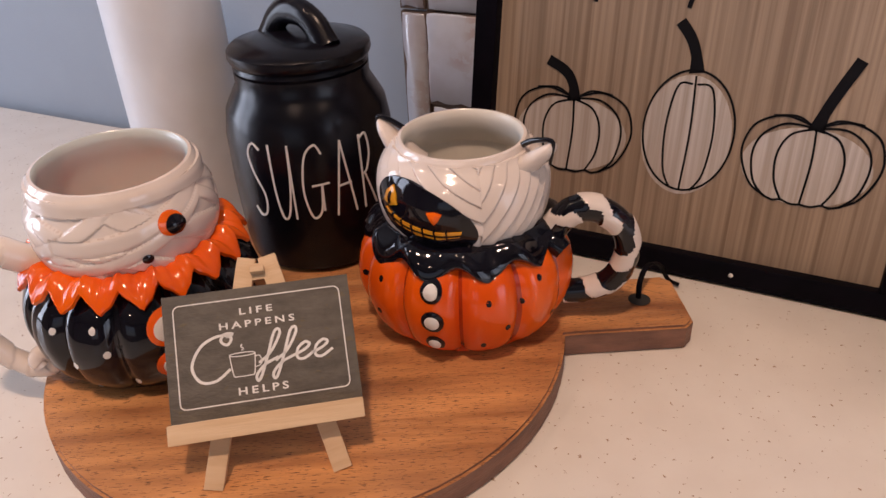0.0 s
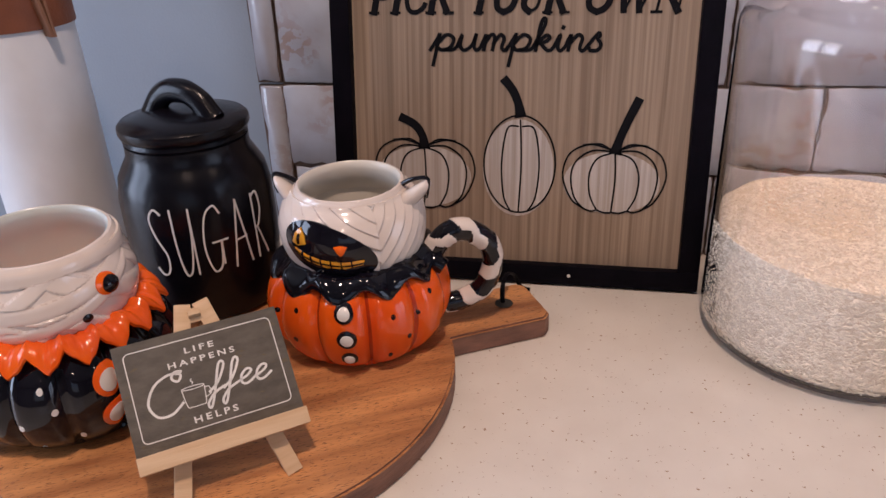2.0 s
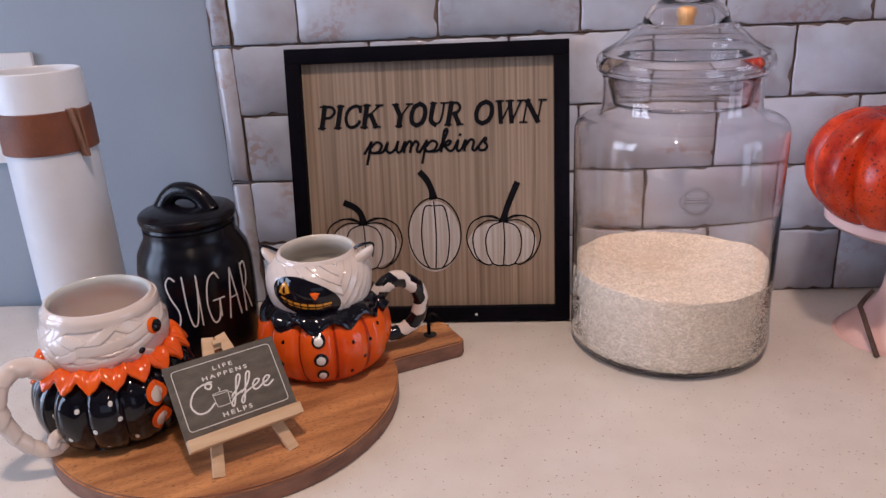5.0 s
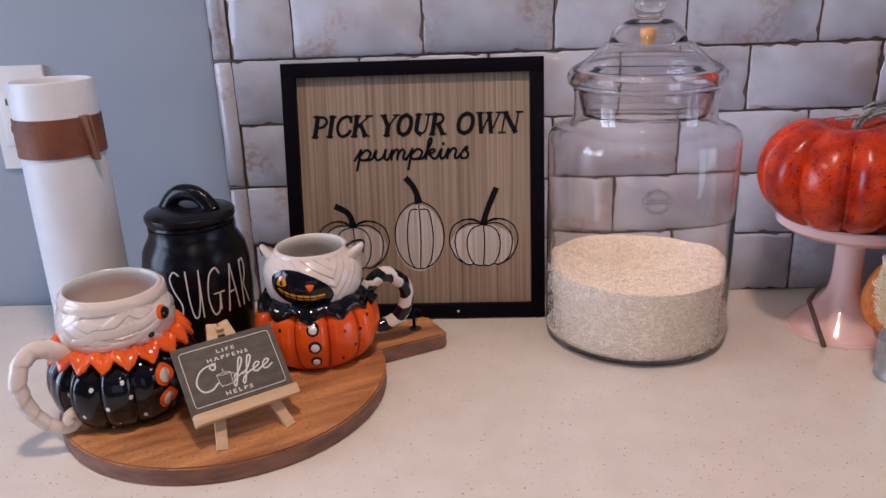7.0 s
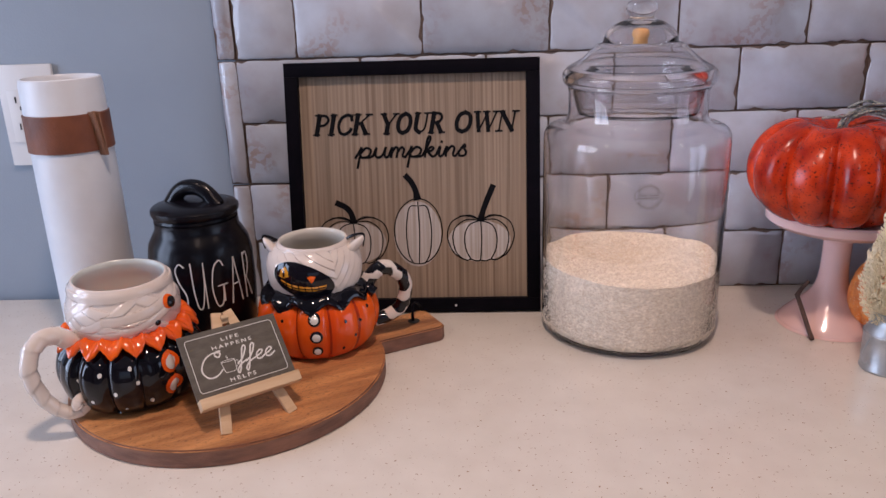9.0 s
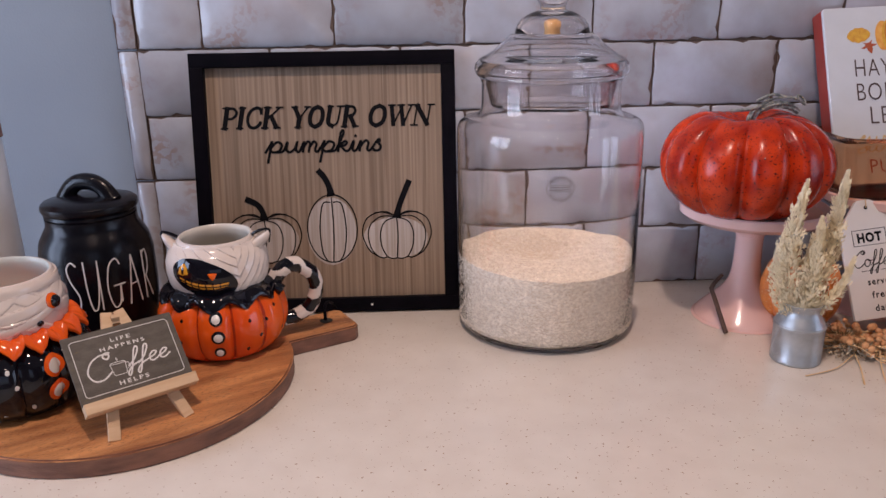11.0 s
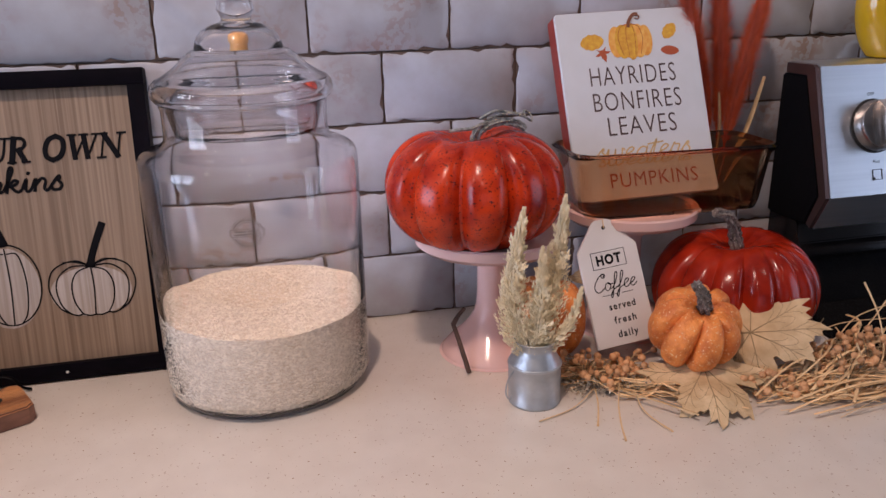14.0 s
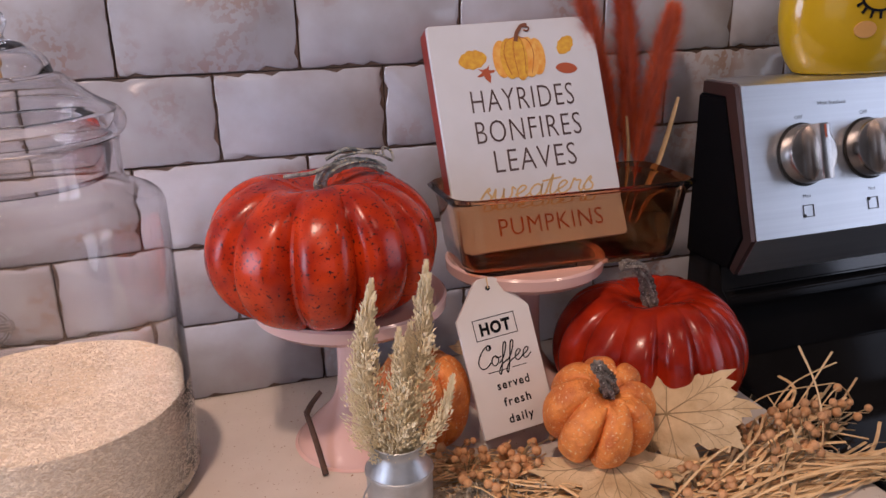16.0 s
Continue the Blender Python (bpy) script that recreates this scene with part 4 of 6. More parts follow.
def button(t, place, u, v, r, ring, dot, name="button"):
    b = part(name, patch(oval(u, v, r, r, 22), place, 0.0012, 4, dome=0.0012), ring, t)
    part("button_dot", patch(oval(u, v, r * 0.64, r * 0.64, 18), place, 0.0024, 4, dome=0.0009), dot, b)


def cat_mug():
    t = thing("cat_mug", "orange pumpkin mug with a bandaged black cat face", "mug", pose(-0.0054, -0.1905, BOARD_T) @ Matrix.Diagonal((0.972, 0.972, 1.019, 1)))
    spec = (11, 0.105, 0.35)
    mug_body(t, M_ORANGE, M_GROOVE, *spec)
    rim = 0.0385

    def relief(a, z):
        d = (a + math.pi / 2 + math.pi) % (2 * math.pi) - math.pi
        if d > 0.62 or d < -1.9:
            return strip(z * 0.62 - d * 0.050 * 0.78 + 0.002, 0.0078)
        return strip(z * 0.86 + d * 0.050 * 0.48 + 0.001, 0.0076)
    mug_head(t, rim, relief, 0.001)
    collar(t, 11, 0.0090, False, M_BLACK, 0.0040, "ruffle")
    face = on_head(rim, -95, 0.0021)
    plate = part("face_patch", patch(oval(0.0005, 0.0885, 0.0340, 0.0178, 44, radians(-18)), face, 0.0008, 8, dome=0.0008), M_BLACK, t, "glossy black cat face")
    up = on_head(rim, -95, 0.0036)
    part("eye", patch([(-0.0235, 0.094), (-0.0215, 0.1005), (-0.0175, 0.1042), (-0.0135, 0.0995), (-0.0125, 0.0945), (-0.018, 0.0925)], up, 0.0008, 4, dome=0.0008), M_YELLOW, plate, "orange and yellow cat eye")
    part("pupil", patch(oval(-0.0172, 0.0975, 0.0011, 0.0036, 12), up, 0.002), M_BLACK, plate)
    part("nose", patch([(0.0065, 0.0948), (0.0105, 0.0955), (0.0145, 0.0945), (0.0125, 0.0905), (0.0105, 0.0885), (0.0085, 0.0905)], up, 0.0014, 3, dome=0.001), M_COLLAR, plate, "small orange nose")
    top = [(-0.0215, 0.0905), (-0.012, 0.0868), (0.0, 0.0845), (0.012, 0.0835), (0.0245, 0.0845)]
    low = [(0.0235, 0.0812), (0.012, 0.0788), (0.0, 0.0795), (-0.012, 0.0825), (-0.0205, 0.0872)]
    grin = bmesh.new()
    for k in range(4):
        patch([top[k], top[k + 1], low[3 - k], low[4 - k]], up, 0.0008, 3, grin)
    part("teeth", grin, M_YELLOW, plate, "row of yellow teeth")
    seams = [[(x, z0 + 0.0002), (x + 0.0004, z1)] for x, z0, z1 in ((-0.0155, 0.0884, 0.0843), (-0.0095, 0.0862, 0.0815), (-0.003, 0.0850, 0.080), (0.0035, 0.0842, 0.0793), (0.010, 0.0837, 0.0789), (0.0165, 0.0838, 0.0797))]
    part("teeth_seams", stroke(seams + [[(-0.021, 0.0888), (-0.010, 0.0842), (0.0, 0.0822), (0.012, 0.0812), (0.024, 0.0826)]], 0.0008, up, thick=0.0014), M_BLACK, plate)
    for s, tipx in ((-1, -0.0525), (1, 0.0575)):
        ear = part("ear", tube([(s * 0.030, -0.002, 0.095), (s * 0.0415, -0.004, 0.107), (tipx * 0.95, -0.006, 0.1185), (tipx, -0.007, 0.1235)],
                               lambda f: 0.0165 * (1 - f) ** 0.85 + 0.0012, 20, per=6, flat=0.5), M_CREAM, t)
        part("ear_edge", tube([(s * 0.0365, -0.001, 0.1165), (s * 0.0455, -0.004, 0.1225), (tipx, -0.007, 0.1250), (tipx * 1.01, -0.007, 0.1185), (tipx * 0.985, -0.006, 0.111)],
                              lambda f: 0.0019 * (1 - f * 0.6), 10, per=4), M_BLACK, ear, "black painted ear edge")
    skin = on_body(*spec)
    for v in (0.0525, 0.0345, 0.0175):
        button(t, skin, 0.008 if v > 0.05 else 0.009, v, 0.0066 if v > 0.03 else 0.0058, M_BLACK, M_WHITEDOT)
    for u, v in ((-0.028, 0.050), (-0.030, 0.028), (0.041, 0.046), (0.052, 0.028), (0.063, 0.040), (0.038, 0.016), (0.075, 0.052), (-0.055, 0.040), (0.086, 0.024)):
        part("painted_dot", patch(oval(u, v, 0.0017, 0.0019, 12), skin, 0.0006), M_BLACK, t)
    line = [(0.052, 0.004, 0.055), (0.058, 0.005, 0.068), (0.068, 0.006, 0.080), (0.082, 0.011, 0.0805), (0.095, 0.018, 0.069), (0.099, 0.022, 0.050), (0.092, 0.022, 0.032), (0.079, 0.019, 0.022), (0.062, 0.014, 0.019)]
    n, per = 32, 22

    def wrapped(ring, k):
        q = (ring / per * 0.62 + k / n * 0.8 + 0.06 * math.sin(k / n * 12.6)) % 1.0
        return 0.05 < q < 0.60
    bm = tube(line, lambda f: 0.0084 - 0.0012 * f, n, per=per)
    rows = smooth_line(line, per)
    for i, v in enumerate(bm.verts):
        ring, k = divmod(i, n)
        if not wrapped(ring, k):
            v.co += (v.co - rows[min(ring, len(rows) - 1)]) * 0.10
    bm.faces.ensure_lookup_table()
    for i, f in enumerate(bm.faces):
        f.material_index = 1 if wrapped(*divmod(i, n)) else 0
    part("handle", bm, [M_CREAM, M_BLACK], t, "tail handle striped black and cream")
    part("handle_foot", tube([(0.052, 0.0, 0.062), (0.060, -0.002, 0.061), (0.066, -0.003, 0.0575)], lambda f: 0.0075 - 0.0015 * f, 12, per=4), M_BLACK, t)


cat_mug()


def mummy_mug():
    t = thing("mummy_mug", "black pumpkin mug with a bandaged face and orange collar", "mug", pose(-0.1715, -0.2942, BOARD_T, 0, 0, 52.3) @ Matrix.Diagonal((0.995, 0.995, 1.03, 1)))
    spec = (13, 0.085, 0.1)
    mug_body(t, M_BLACK, M_BLACK, *spec)
    rim = 0.0435
    pick = random.Random(21)
    wraps = [(0.314 * k / 22 + pick.uniform(-0.012, 0.012), pick.uniform(0.074, 0.104), pick.choice((-1, 1)) * pick.uniform(0.2, 0.95), pick.uniform(0.0036, 0.0056)) for k in pick.sample(range(22), 22)]

    def relief(a, z):
        d = (a + math.pi / 2 + math.pi) % (2 * math.pi) - math.pi
        if z > 0.1085 + 0.0012 * math.sin(3 * d + 1):
            return 0.0013, z < 0.1091 + 0.0012 * math.sin(3 * d + 1)
        best = (0.0, False)
        for k, (u0, z0, slope, half) in enumerate(wraps):
            u = (d * 0.050 - u0 + 0.157) % 0.314 - 0.157
            q = (z - z0 - slope * u - 3.0 * u * u * (1 if k % 2 else -1)) / math.hypot(1, slope) / half
            if abs(q) < 1 and abs(u) < 0.06:
                best = 0.0005 + 0.0007 * (1 - q ** 4) + 0.0002 * (k % 3), abs(q) > 0.93
        return best
    mug_head(t, rim, relief, 0.0015, M_CREVICE_PALE, M_INSIDEGREY)
    collar(t, 19, 0.0110, True, M_COLLAR, -0.0075)
    up = on_head(rim, -90, 0.0008)
    eye = part("eye", patch(oval(0.0195, 0.097, 0.0072, 0.0066, 24), up, 0.0012, 4, dome=0.001), M_COLLAR, t, "round orange ringed black eye")
    part("pupil", patch(oval(0.0212, 0.0962, 0.0055, 0.0052, 20), up, 0.0024, 4, dome=0.0022), M_BLACK, eye)
    part("mouth", patch(oval(0.0035, 0.082, 0.0029, 0.0026, 16), up, 0.0014, 3, dome=0.0008), M_BLACK, t)
    skin = on_body(*spec)
    for v in (0.0480, 0.0255):
        button(t, skin, 0.002, v, 0.0095, M_COLLAR, M_WHITEDOT)
    for u, v in ((-0.030, 0.038), (-0.050, 0.030), (-0.020, 0.016), (-0.044, 0.011), (-0.062, 0.048), (-0.073, 0.022), (-0.088, 0.040), (0.030, 0.036), (0.05, 0.02), (-0.035, 0.052)):
        part("painted_dot", patch(oval(u, v, 0.0018, 0.0021, 12), skin, 0.0006), M_WHITEDOT, t)
    line = [(-0.050, 0.0, 0.066), (-0.062, 0.0, 0.078), (-0.075, 0.0, 0.0840), (-0.089, 0.0, 0.078), (-0.096, 0.0, 0.062), (-0.094, 0.0, 0.044), (-0.088, -0.001, 0.027), (-0.080, -0.004, 0.016), (-0.070, -0.008, 0.009), (-0.0605, -0.011, 0.0105),
            (-0.0570, -0.013, 0.018), (-0.0620, -0.015, 0.0235), (-0.0685, -0.016, 0.0205), (-0.0675, -0.017, 0.0155)]
    n, per = 20, 14
    bm = tube(line, lambda f: 0.0088 - 0.0048 * f, n, per=per)
    rows = smooth_line(line, per)
    for i, v in enumerate(bm.verts):
        ring, k = divmod(i, n)
        v.co += (v.co - rows[min(ring, len(rows) - 1)]) * (0.16 * ((ring / per * 1.1 + k / n + 0.1 * math.sin(ring * 0.31)) % 1.0) - 0.06)
    part("handle", bm, M_CREAM, t, "cream wrapped handle with a curled end")


mummy_mug()


# ---- easel ----
def easel():
    base = Matrix.Translation((-0.0704, -0.3098, 0.0030)) @ pose(0, 0, 0, 0, 0, 35.9) @ Matrix.Diagonal((1.009, 1.009, 0.975, 1))
    t = thing("mini_easel", "small pale wood easel holding a grey lettered board", "easel", base)
    plane = Matrix.Translation((0, 0, 0.0905)) @ pose(0, 0, 0, -42.0, 0, 0)

    def stick(name, a, b, w, d, label=""):
        a, b = Vector(a), Vector(b)
        mid, dr = (a + b) / 2, (b - a)
        q = Vector((0, 0, 1)).rotation_difference(dr.normalized()).to_matrix().to_4x4()
        ob = part(name, box((w, d, dr.length), (0, 0, 0), 0.0005), M_BALSA, t, label)
        ob.matrix_local = plane @ Matrix.Translation(mid) @ q
        return ob
    stick("front_leg", (-0.0035, 0.004, 0.0165), (-0.0305, 0.004, -0.0985), 0.0095, 0.0052)
    stick("front_leg", (0.0065, 0.004, 0.0165), (0.0325, 0.004, -0.0985), 0.0095, 0.0052)
    for name, s, c in (("shelf", (0.0935, 0.0125, 0.0098), (0.0, -0.0065, -0.0690)), ("top_block", (0.0115, 0.005, 0.009), (0.0015, 0.004, 0.0085))):
        ob = part(name, box(s, c, 0.0006), M_BALSA, t)
        ob.matrix_local = plane
    back = part("back_leg", box((0.007, 0.004, 0.1045), (0, 0, 0), 0.0005), M_BALSA, t)
    back.matrix_local = Matrix.Translation((0.0015, 0.0365, 0.0585)) @ pose(0, 0, 0, 38, 0, 0)
    board = part("chalkboard", box((0.0935, 0.003, 0.0645), (0, -0.0017, -0.0320), 0.0004), M_SLATE, t, "grey chalkboard with white lettering")
    board.matrix_local = plane

    def on(u, v, lift):
        return (u, -0.0032 - lift * 0.35, v - 0.0315)
    hw, hh, rr = 0.0415, 0.0262, 0.003
    rect = []
    for cx, cy, a0 in ((hw - rr, hh - rr, 0), (-hw + rr, hh - rr, 90), (-hw + rr, -hh + rr, 180), (hw - rr, -hh + rr, 270)):
        rect += [(cx + rr * math.cos(radians(a0 + k * 22.5)), cy + rr * math.sin(radians(a0 + k * 22.5))) for k in range(5)]
    part("border_line", stroke([rect + [rect[0]]], 0.0006, on, per=1), M_CHALKWHITE, board)
    for word, w, base_v, cap in (("LIFE", 0.0165, 0.0178, 0.0033), ("HAPPENS", 0.0375, 0.0112, 0.0033), ("HELPS", 0.0245, -0.0228, 0.0036)):
        part("word", letters(word, on, w, base_v, -w / 2 - 0.001, cap, weight=0.022, space=1.45), M_CHALKWHITE, board)
    bm = stroke([[(-0.0165, 0.0075), (-0.0135, 0.0085), (-0.0175, 0.0088), (-0.0195, 0.0055), (-0.0165, 0.0032), (-0.0145, 0.0068), (-0.021, 0.0082), (-0.0295, 0.004), (-0.0345, -0.0055), (-0.031, -0.0135),
                  (-0.0235, -0.0142), (-0.0165, -0.0095)]], 0.0014, on)
    script("ffee", on, -0.0012, -0.0090, 0.0083, 0.0345, 0.0014, 0.26, bm)
    part("script_word", bm, M_CHALKWHITE, board)
    cup = [[(-0.016, -0.0025), (-0.0148, -0.0125), (-0.0125, -0.0135), (-0.0065, -0.0135), (-0.0045, -0.0125), (-0.0035, -0.0025)], oval(-0.00975, -0.0025, 0.0063, 0.0009, 14) + [(-0.00345, -0.0025)],
           [(-0.0036, -0.0042), (-0.0012, -0.0045), (-0.0008, -0.0085), (-0.0042, -0.0098)], [(-0.0098, -0.0005), (-0.009, 0.0005), (-0.0102, 0.0015), (-0.0094, 0.0025)]]
    part("cup_drawing", stroke(cup, 0.0005, on), M_CHALKWHITE, board)


easel()


# ---- pumpkins, stands ----
def pumpkin(name, label, at, r, h, skin, stem_mat, count, depth, stem, turn=0.0, group="", thick=0.010, tilt=0.0):
    t = thing(name, label, "pumpkin", Matrix.Translation(at) @ pose(0, 0, 0, tilt, 0, 0) @ pose(0, 0, 0, 0, 0, turn), group)
    prof = []
    for k in range(33):
        a = -math.pi / 2 + math.pi * k / 32
        rr, z = r * abs(math.cos(a)) ** 0.72, h / 2 * (1 + math.sin(a) * (1 - 0.0 * k))
        dip = math.exp(-(rr / (0.33 * r)) ** 2)
        z += -dip * 0.17 * h * (1 if a > 0 else -0.55)
        prof.append((max(rr, 0.0001), z))
    zlow = min(z for _, z in prof)
    prof = [(q, z - zlow) for q, z in prof]

    def shape(a, q, z):
        f = min(1.0, q / (0.35 * r))
        w = 1 - depth * f * (1 - abs(math.sin(count / 2 * a + 0.4 * math.sin(a)))) ** 2.0
        return q * w * (1 + 0.02 * math.sin(a * 2 + 1)), z * (1 + 0.02 * f * math.sin(a * 3))
    part("shell", lathe(prof, 168, shape), skin, t)
    base_z = prof[-1][1] - 0.002
    pts = [(0, 0, base_z - 0.003), (0, 0, base_z + 0.003)] + [(x, y, base_z + z) for x, y, z in stem]
    n, line = 24, smooth_line(pts, 7)
    bm = tube(pts, lambda f: thick * max(1.45 - 5.0 * f, 0.62 - 0.26 * f), n, per=7, twist=2.0)
    for i, v in enumerate(bm.verts):
        ring, k = divmod(i, n)
        c = line[min(ring, len(line) - 1)]
        v.co = c + (v.co - c) * (1 + 0.26 * math.cos(6 * 2 * math.pi * k / n) + 0.12 * math.sin(ring * 1.7 + k))
    part("stem", bm, stem_mat, t)
    return t


def cake_stand(name, label, at, plate_r, top_z, base_r, group):
    t = thing(name, label, "cake stand", Matrix.Translation(at), group)
    r = plate_r
    part("plate", lathe([(0.0001, top_z - 0.012), (r - 0.022, top_z - 0.012), (r - 0.006, top_z - 0.010), (r, top_z - 0.005), (r + 0.0006, top_z + 0.0035), (r - 0.0012, top_z + 0.0055), (r - 0.0045, top_z + 0.0035),
                         (r - 0.008, top_z), (0.0001, top_z)], 80), M_PINK, t)
    part("pedestal", lathe([(0.0001, 0.0), (base_r - 0.002, 0.0), (base_r, 0.002), (base_r - 0.003, 0.007), (base_r * 0.72, 0.020), (base_r * 0.45, 0.036), (0.0165, 0.056), (0.0152, top_z - 0.035), (0.0175, top_z - 0.030), (0.0182, top_z - 0.025),
                            (0.0165, top_z - 0.021), (0.021, top_z - 0.0125), (0.0001, top_z - 0.0121)], 64, per=3), M_PINK, t)
    return t


cake_stand("cake_stand", "glossy pale pink ceramic cake stand under the red pumpkin", (0.5885, -0.1270, 0), 0.0805, 0.1330, 0.0548, "pink cake stands")
cake_stand("cake_stand", "glossy pale pink ceramic cake stand under the amber dish", (0.7568, -0.1069, 0), 0.0728, 0.1405, 0.055, "pink cake stands")
pumpkin("large_pumpkin", "glossy red speckled faux pumpkin on a pink stand", (0.567, -0.1415, 0.1340), 0.0915, 0.1195, M_REDPUMP, M_STEMGREEN, 11, 0.16,
        [(0.002, -0.001, 0.016), (0.012, -0.003, 0.023), (0.028, -0.006, 0.026), (0.043, -0.008, 0.023), (0.052, -0.01, 0.017)], 12, thick=0.0078)
pumpkin("large_pumpkin", "glossy wine-red faux pumpkin standing on the counter", (0.8576, -0.1661, 0.0), 0.0884, 0.1255, M_WINEPUMP, M_STEM, 15, 0.12,
        [(-0.004, 0.0, 0.018), (-0.010, -0.003, 0.034), (-0.022, -0.007, 0.047), (-0.040, -0.012, 0.052)], 0, thick=0.0115)
pumpkin("small_pumpkin", "small rough orange faux pumpkin lying on dried leaves", (0.7590, -0.2345, 0.0275), 0.0452, 0.073, M_ORANGEPUMP, M_STEM, 8, 0.29,
        [(-0.002, 0.0, 0.012), (-0.006, 0.001, 0.022), (-0.012, 0.004, 0.032), (-0.019, 0.008, 0.040)], 10, "small orange pumpkins", 0.0115, 28)
pumpkin("small_pumpkin", "small rough orange faux pumpkin behind the metal pail", (0.6364, -0.1641, 0.008), 0.0441, 0.086, M_ORANGEPUMP, M_STEM, 8, 0.22,
        [(0.002, 0.0, 0.008), (0.004, 0.001, 0.014), (0.007, 0.002, 0.018)], 60, "small orange pumpkins", 0.007)


def curl(points, r, material, name, parent, label=""):
    return part(name, tube(points, r, 6, per=6), material, parent, label)


red = bpy.data.objects["large_pumpkin"]
curl([(0.012, -0.004, 0.122), (0.030, -0.010, 0.126), (0.046, -0.014, 0.123), (0.058, -0.012, 0.117), (0.061, -0.004, 0.123), (0.055, -0.002, 0.126), (0.052, -0.010, 0.120)], 0.0012, M_STEMGREEN, "tendril", red)
curl([(0.006, -0.006, 0.118), (-0.008, -0.010, 0.115), (-0.022, -0.010, 0.115), (-0.030, -0.006, 0.114)], 0.0018, M_STEMGREEN, "tendril", red)
curl([(0.008, 0.004, 0.121), (0.024, 0.0, 0.128), (0.040, -0.004, 0.125), (0.050, -0.006, 0.124)], 0.0017, M_STEMGREEN, "tendril", red)

# ---- pail with dried spikes ----
M_ZINC = mat("galvanised_metal", (0.56, 0.59, 0.61), (0.36, 0.38, 0.40), 0.42, 0.8, scale=55, bump=0.25, bscale=90, contrast=0.5)
M_PAMPAS = mat("dried_beige_grass", (0.96, 0.86, 0.62), (0.88, 0.75, 0.50), 0.8, scale=120, island=0.1)
M_RUST = mat("rust_orange_grass", (0.76, 0.135, 0.035), (0.60, 0.085, 0.022), 0.85, scale=60, sheen=0.3, island=0.35)
M_STRAW = mat("raffia_straw", (0.92, 0.67, 0.37), (0.78, 0.51, 0.25), 0.6, scale=120, bump=0.3, bscale=500, island=0.36)
M_BERRY = mat("ochre_berry", (0.72, 0.40, 0.19), (0.56, 0.27, 0.11), 0.5, scale=260, bump=0.3, bscale=600, vary=0.3)
M_SEED = mat("grey_seed_heads", (0.60, 0.52, 0.40), (0.36, 0.30, 0.21), 0.85, scale=160, island=0.4)
M_LEAF = mat("dried_maple_leaf", (0.74, 0.56, 0.33), (0.44, 0.29, 0.14), 0.6, scale=48, bump=0.5, bscale=260, detail=9, contrast=0.5)
M_VEIN = mat("leaf_vein", (0.33, 0.235, 0.12), None, 0.7, scale=80)
M_TWIG = mat("dark_bark_twig", (0.10, 0.055, 0.038), (0.055, 0.03, 0.022), 0.8, scale=80, bump=0.6, bscale=300)


def spike(bm, foot, tip, bend, fat, count, rnd):
    """A feathery seed spike: a stalk with many small grains that point up and out."""
    foot, tip = Vector(foot), Vector(tip)
    line = smooth_line([foot, foot.lerp(tip, 0.5) + Vector(bend), tip], 12)
    tube(line, 0.0008, 5, bm)
    for k in range(count * 7):
        f = rnd.random() ** 0.85
        i = min(int(f * (len(line) - 1)), len(line) - 2)
        p = line[i].lerp(line[i + 1], rnd.random())
        d = (line[i + 1] - line[i]).normalized()
        a = rnd.uniform(0, 6.283)
        side = d.orthogonal().normalized()
        side = Matrix.Rotation(a, 3, d) @ side
        clump = 0.55 + 0.45 * math.sin(i * 2.1 + 3 * math.sin(a + i))
        reach = fat * (1.0 - f ** 1.8) * rnd.uniform(0.25, 1.0) * (0.45 + 0.75 * clump) * min(1, 0.22 + f * 2.6)
        c = p + side * reach
        ax = (d * rnd.uniform(0.7, 1.3) + side * rnd.uniform(0.2, 0.9)).normalized()
        l, w = rnd.uniform(0.0012, 0.0029), rnd.uniform(0.0005, 0.0010)
        u = ax.orthogonal().normalized()
        v = ax.cross(u)
        e = [bm.verts.new(q) for q in (c - ax * l, c + u * w, c + v * w, c - (u + v) * w * 0.7, c + ax * l)]
        for x, y in ((1, 2), (2, 3), (3, 1)):
            bm.faces.new((e[0], e[x], e[y]))
            bm.faces.new((e[4], e[y], e[x]))


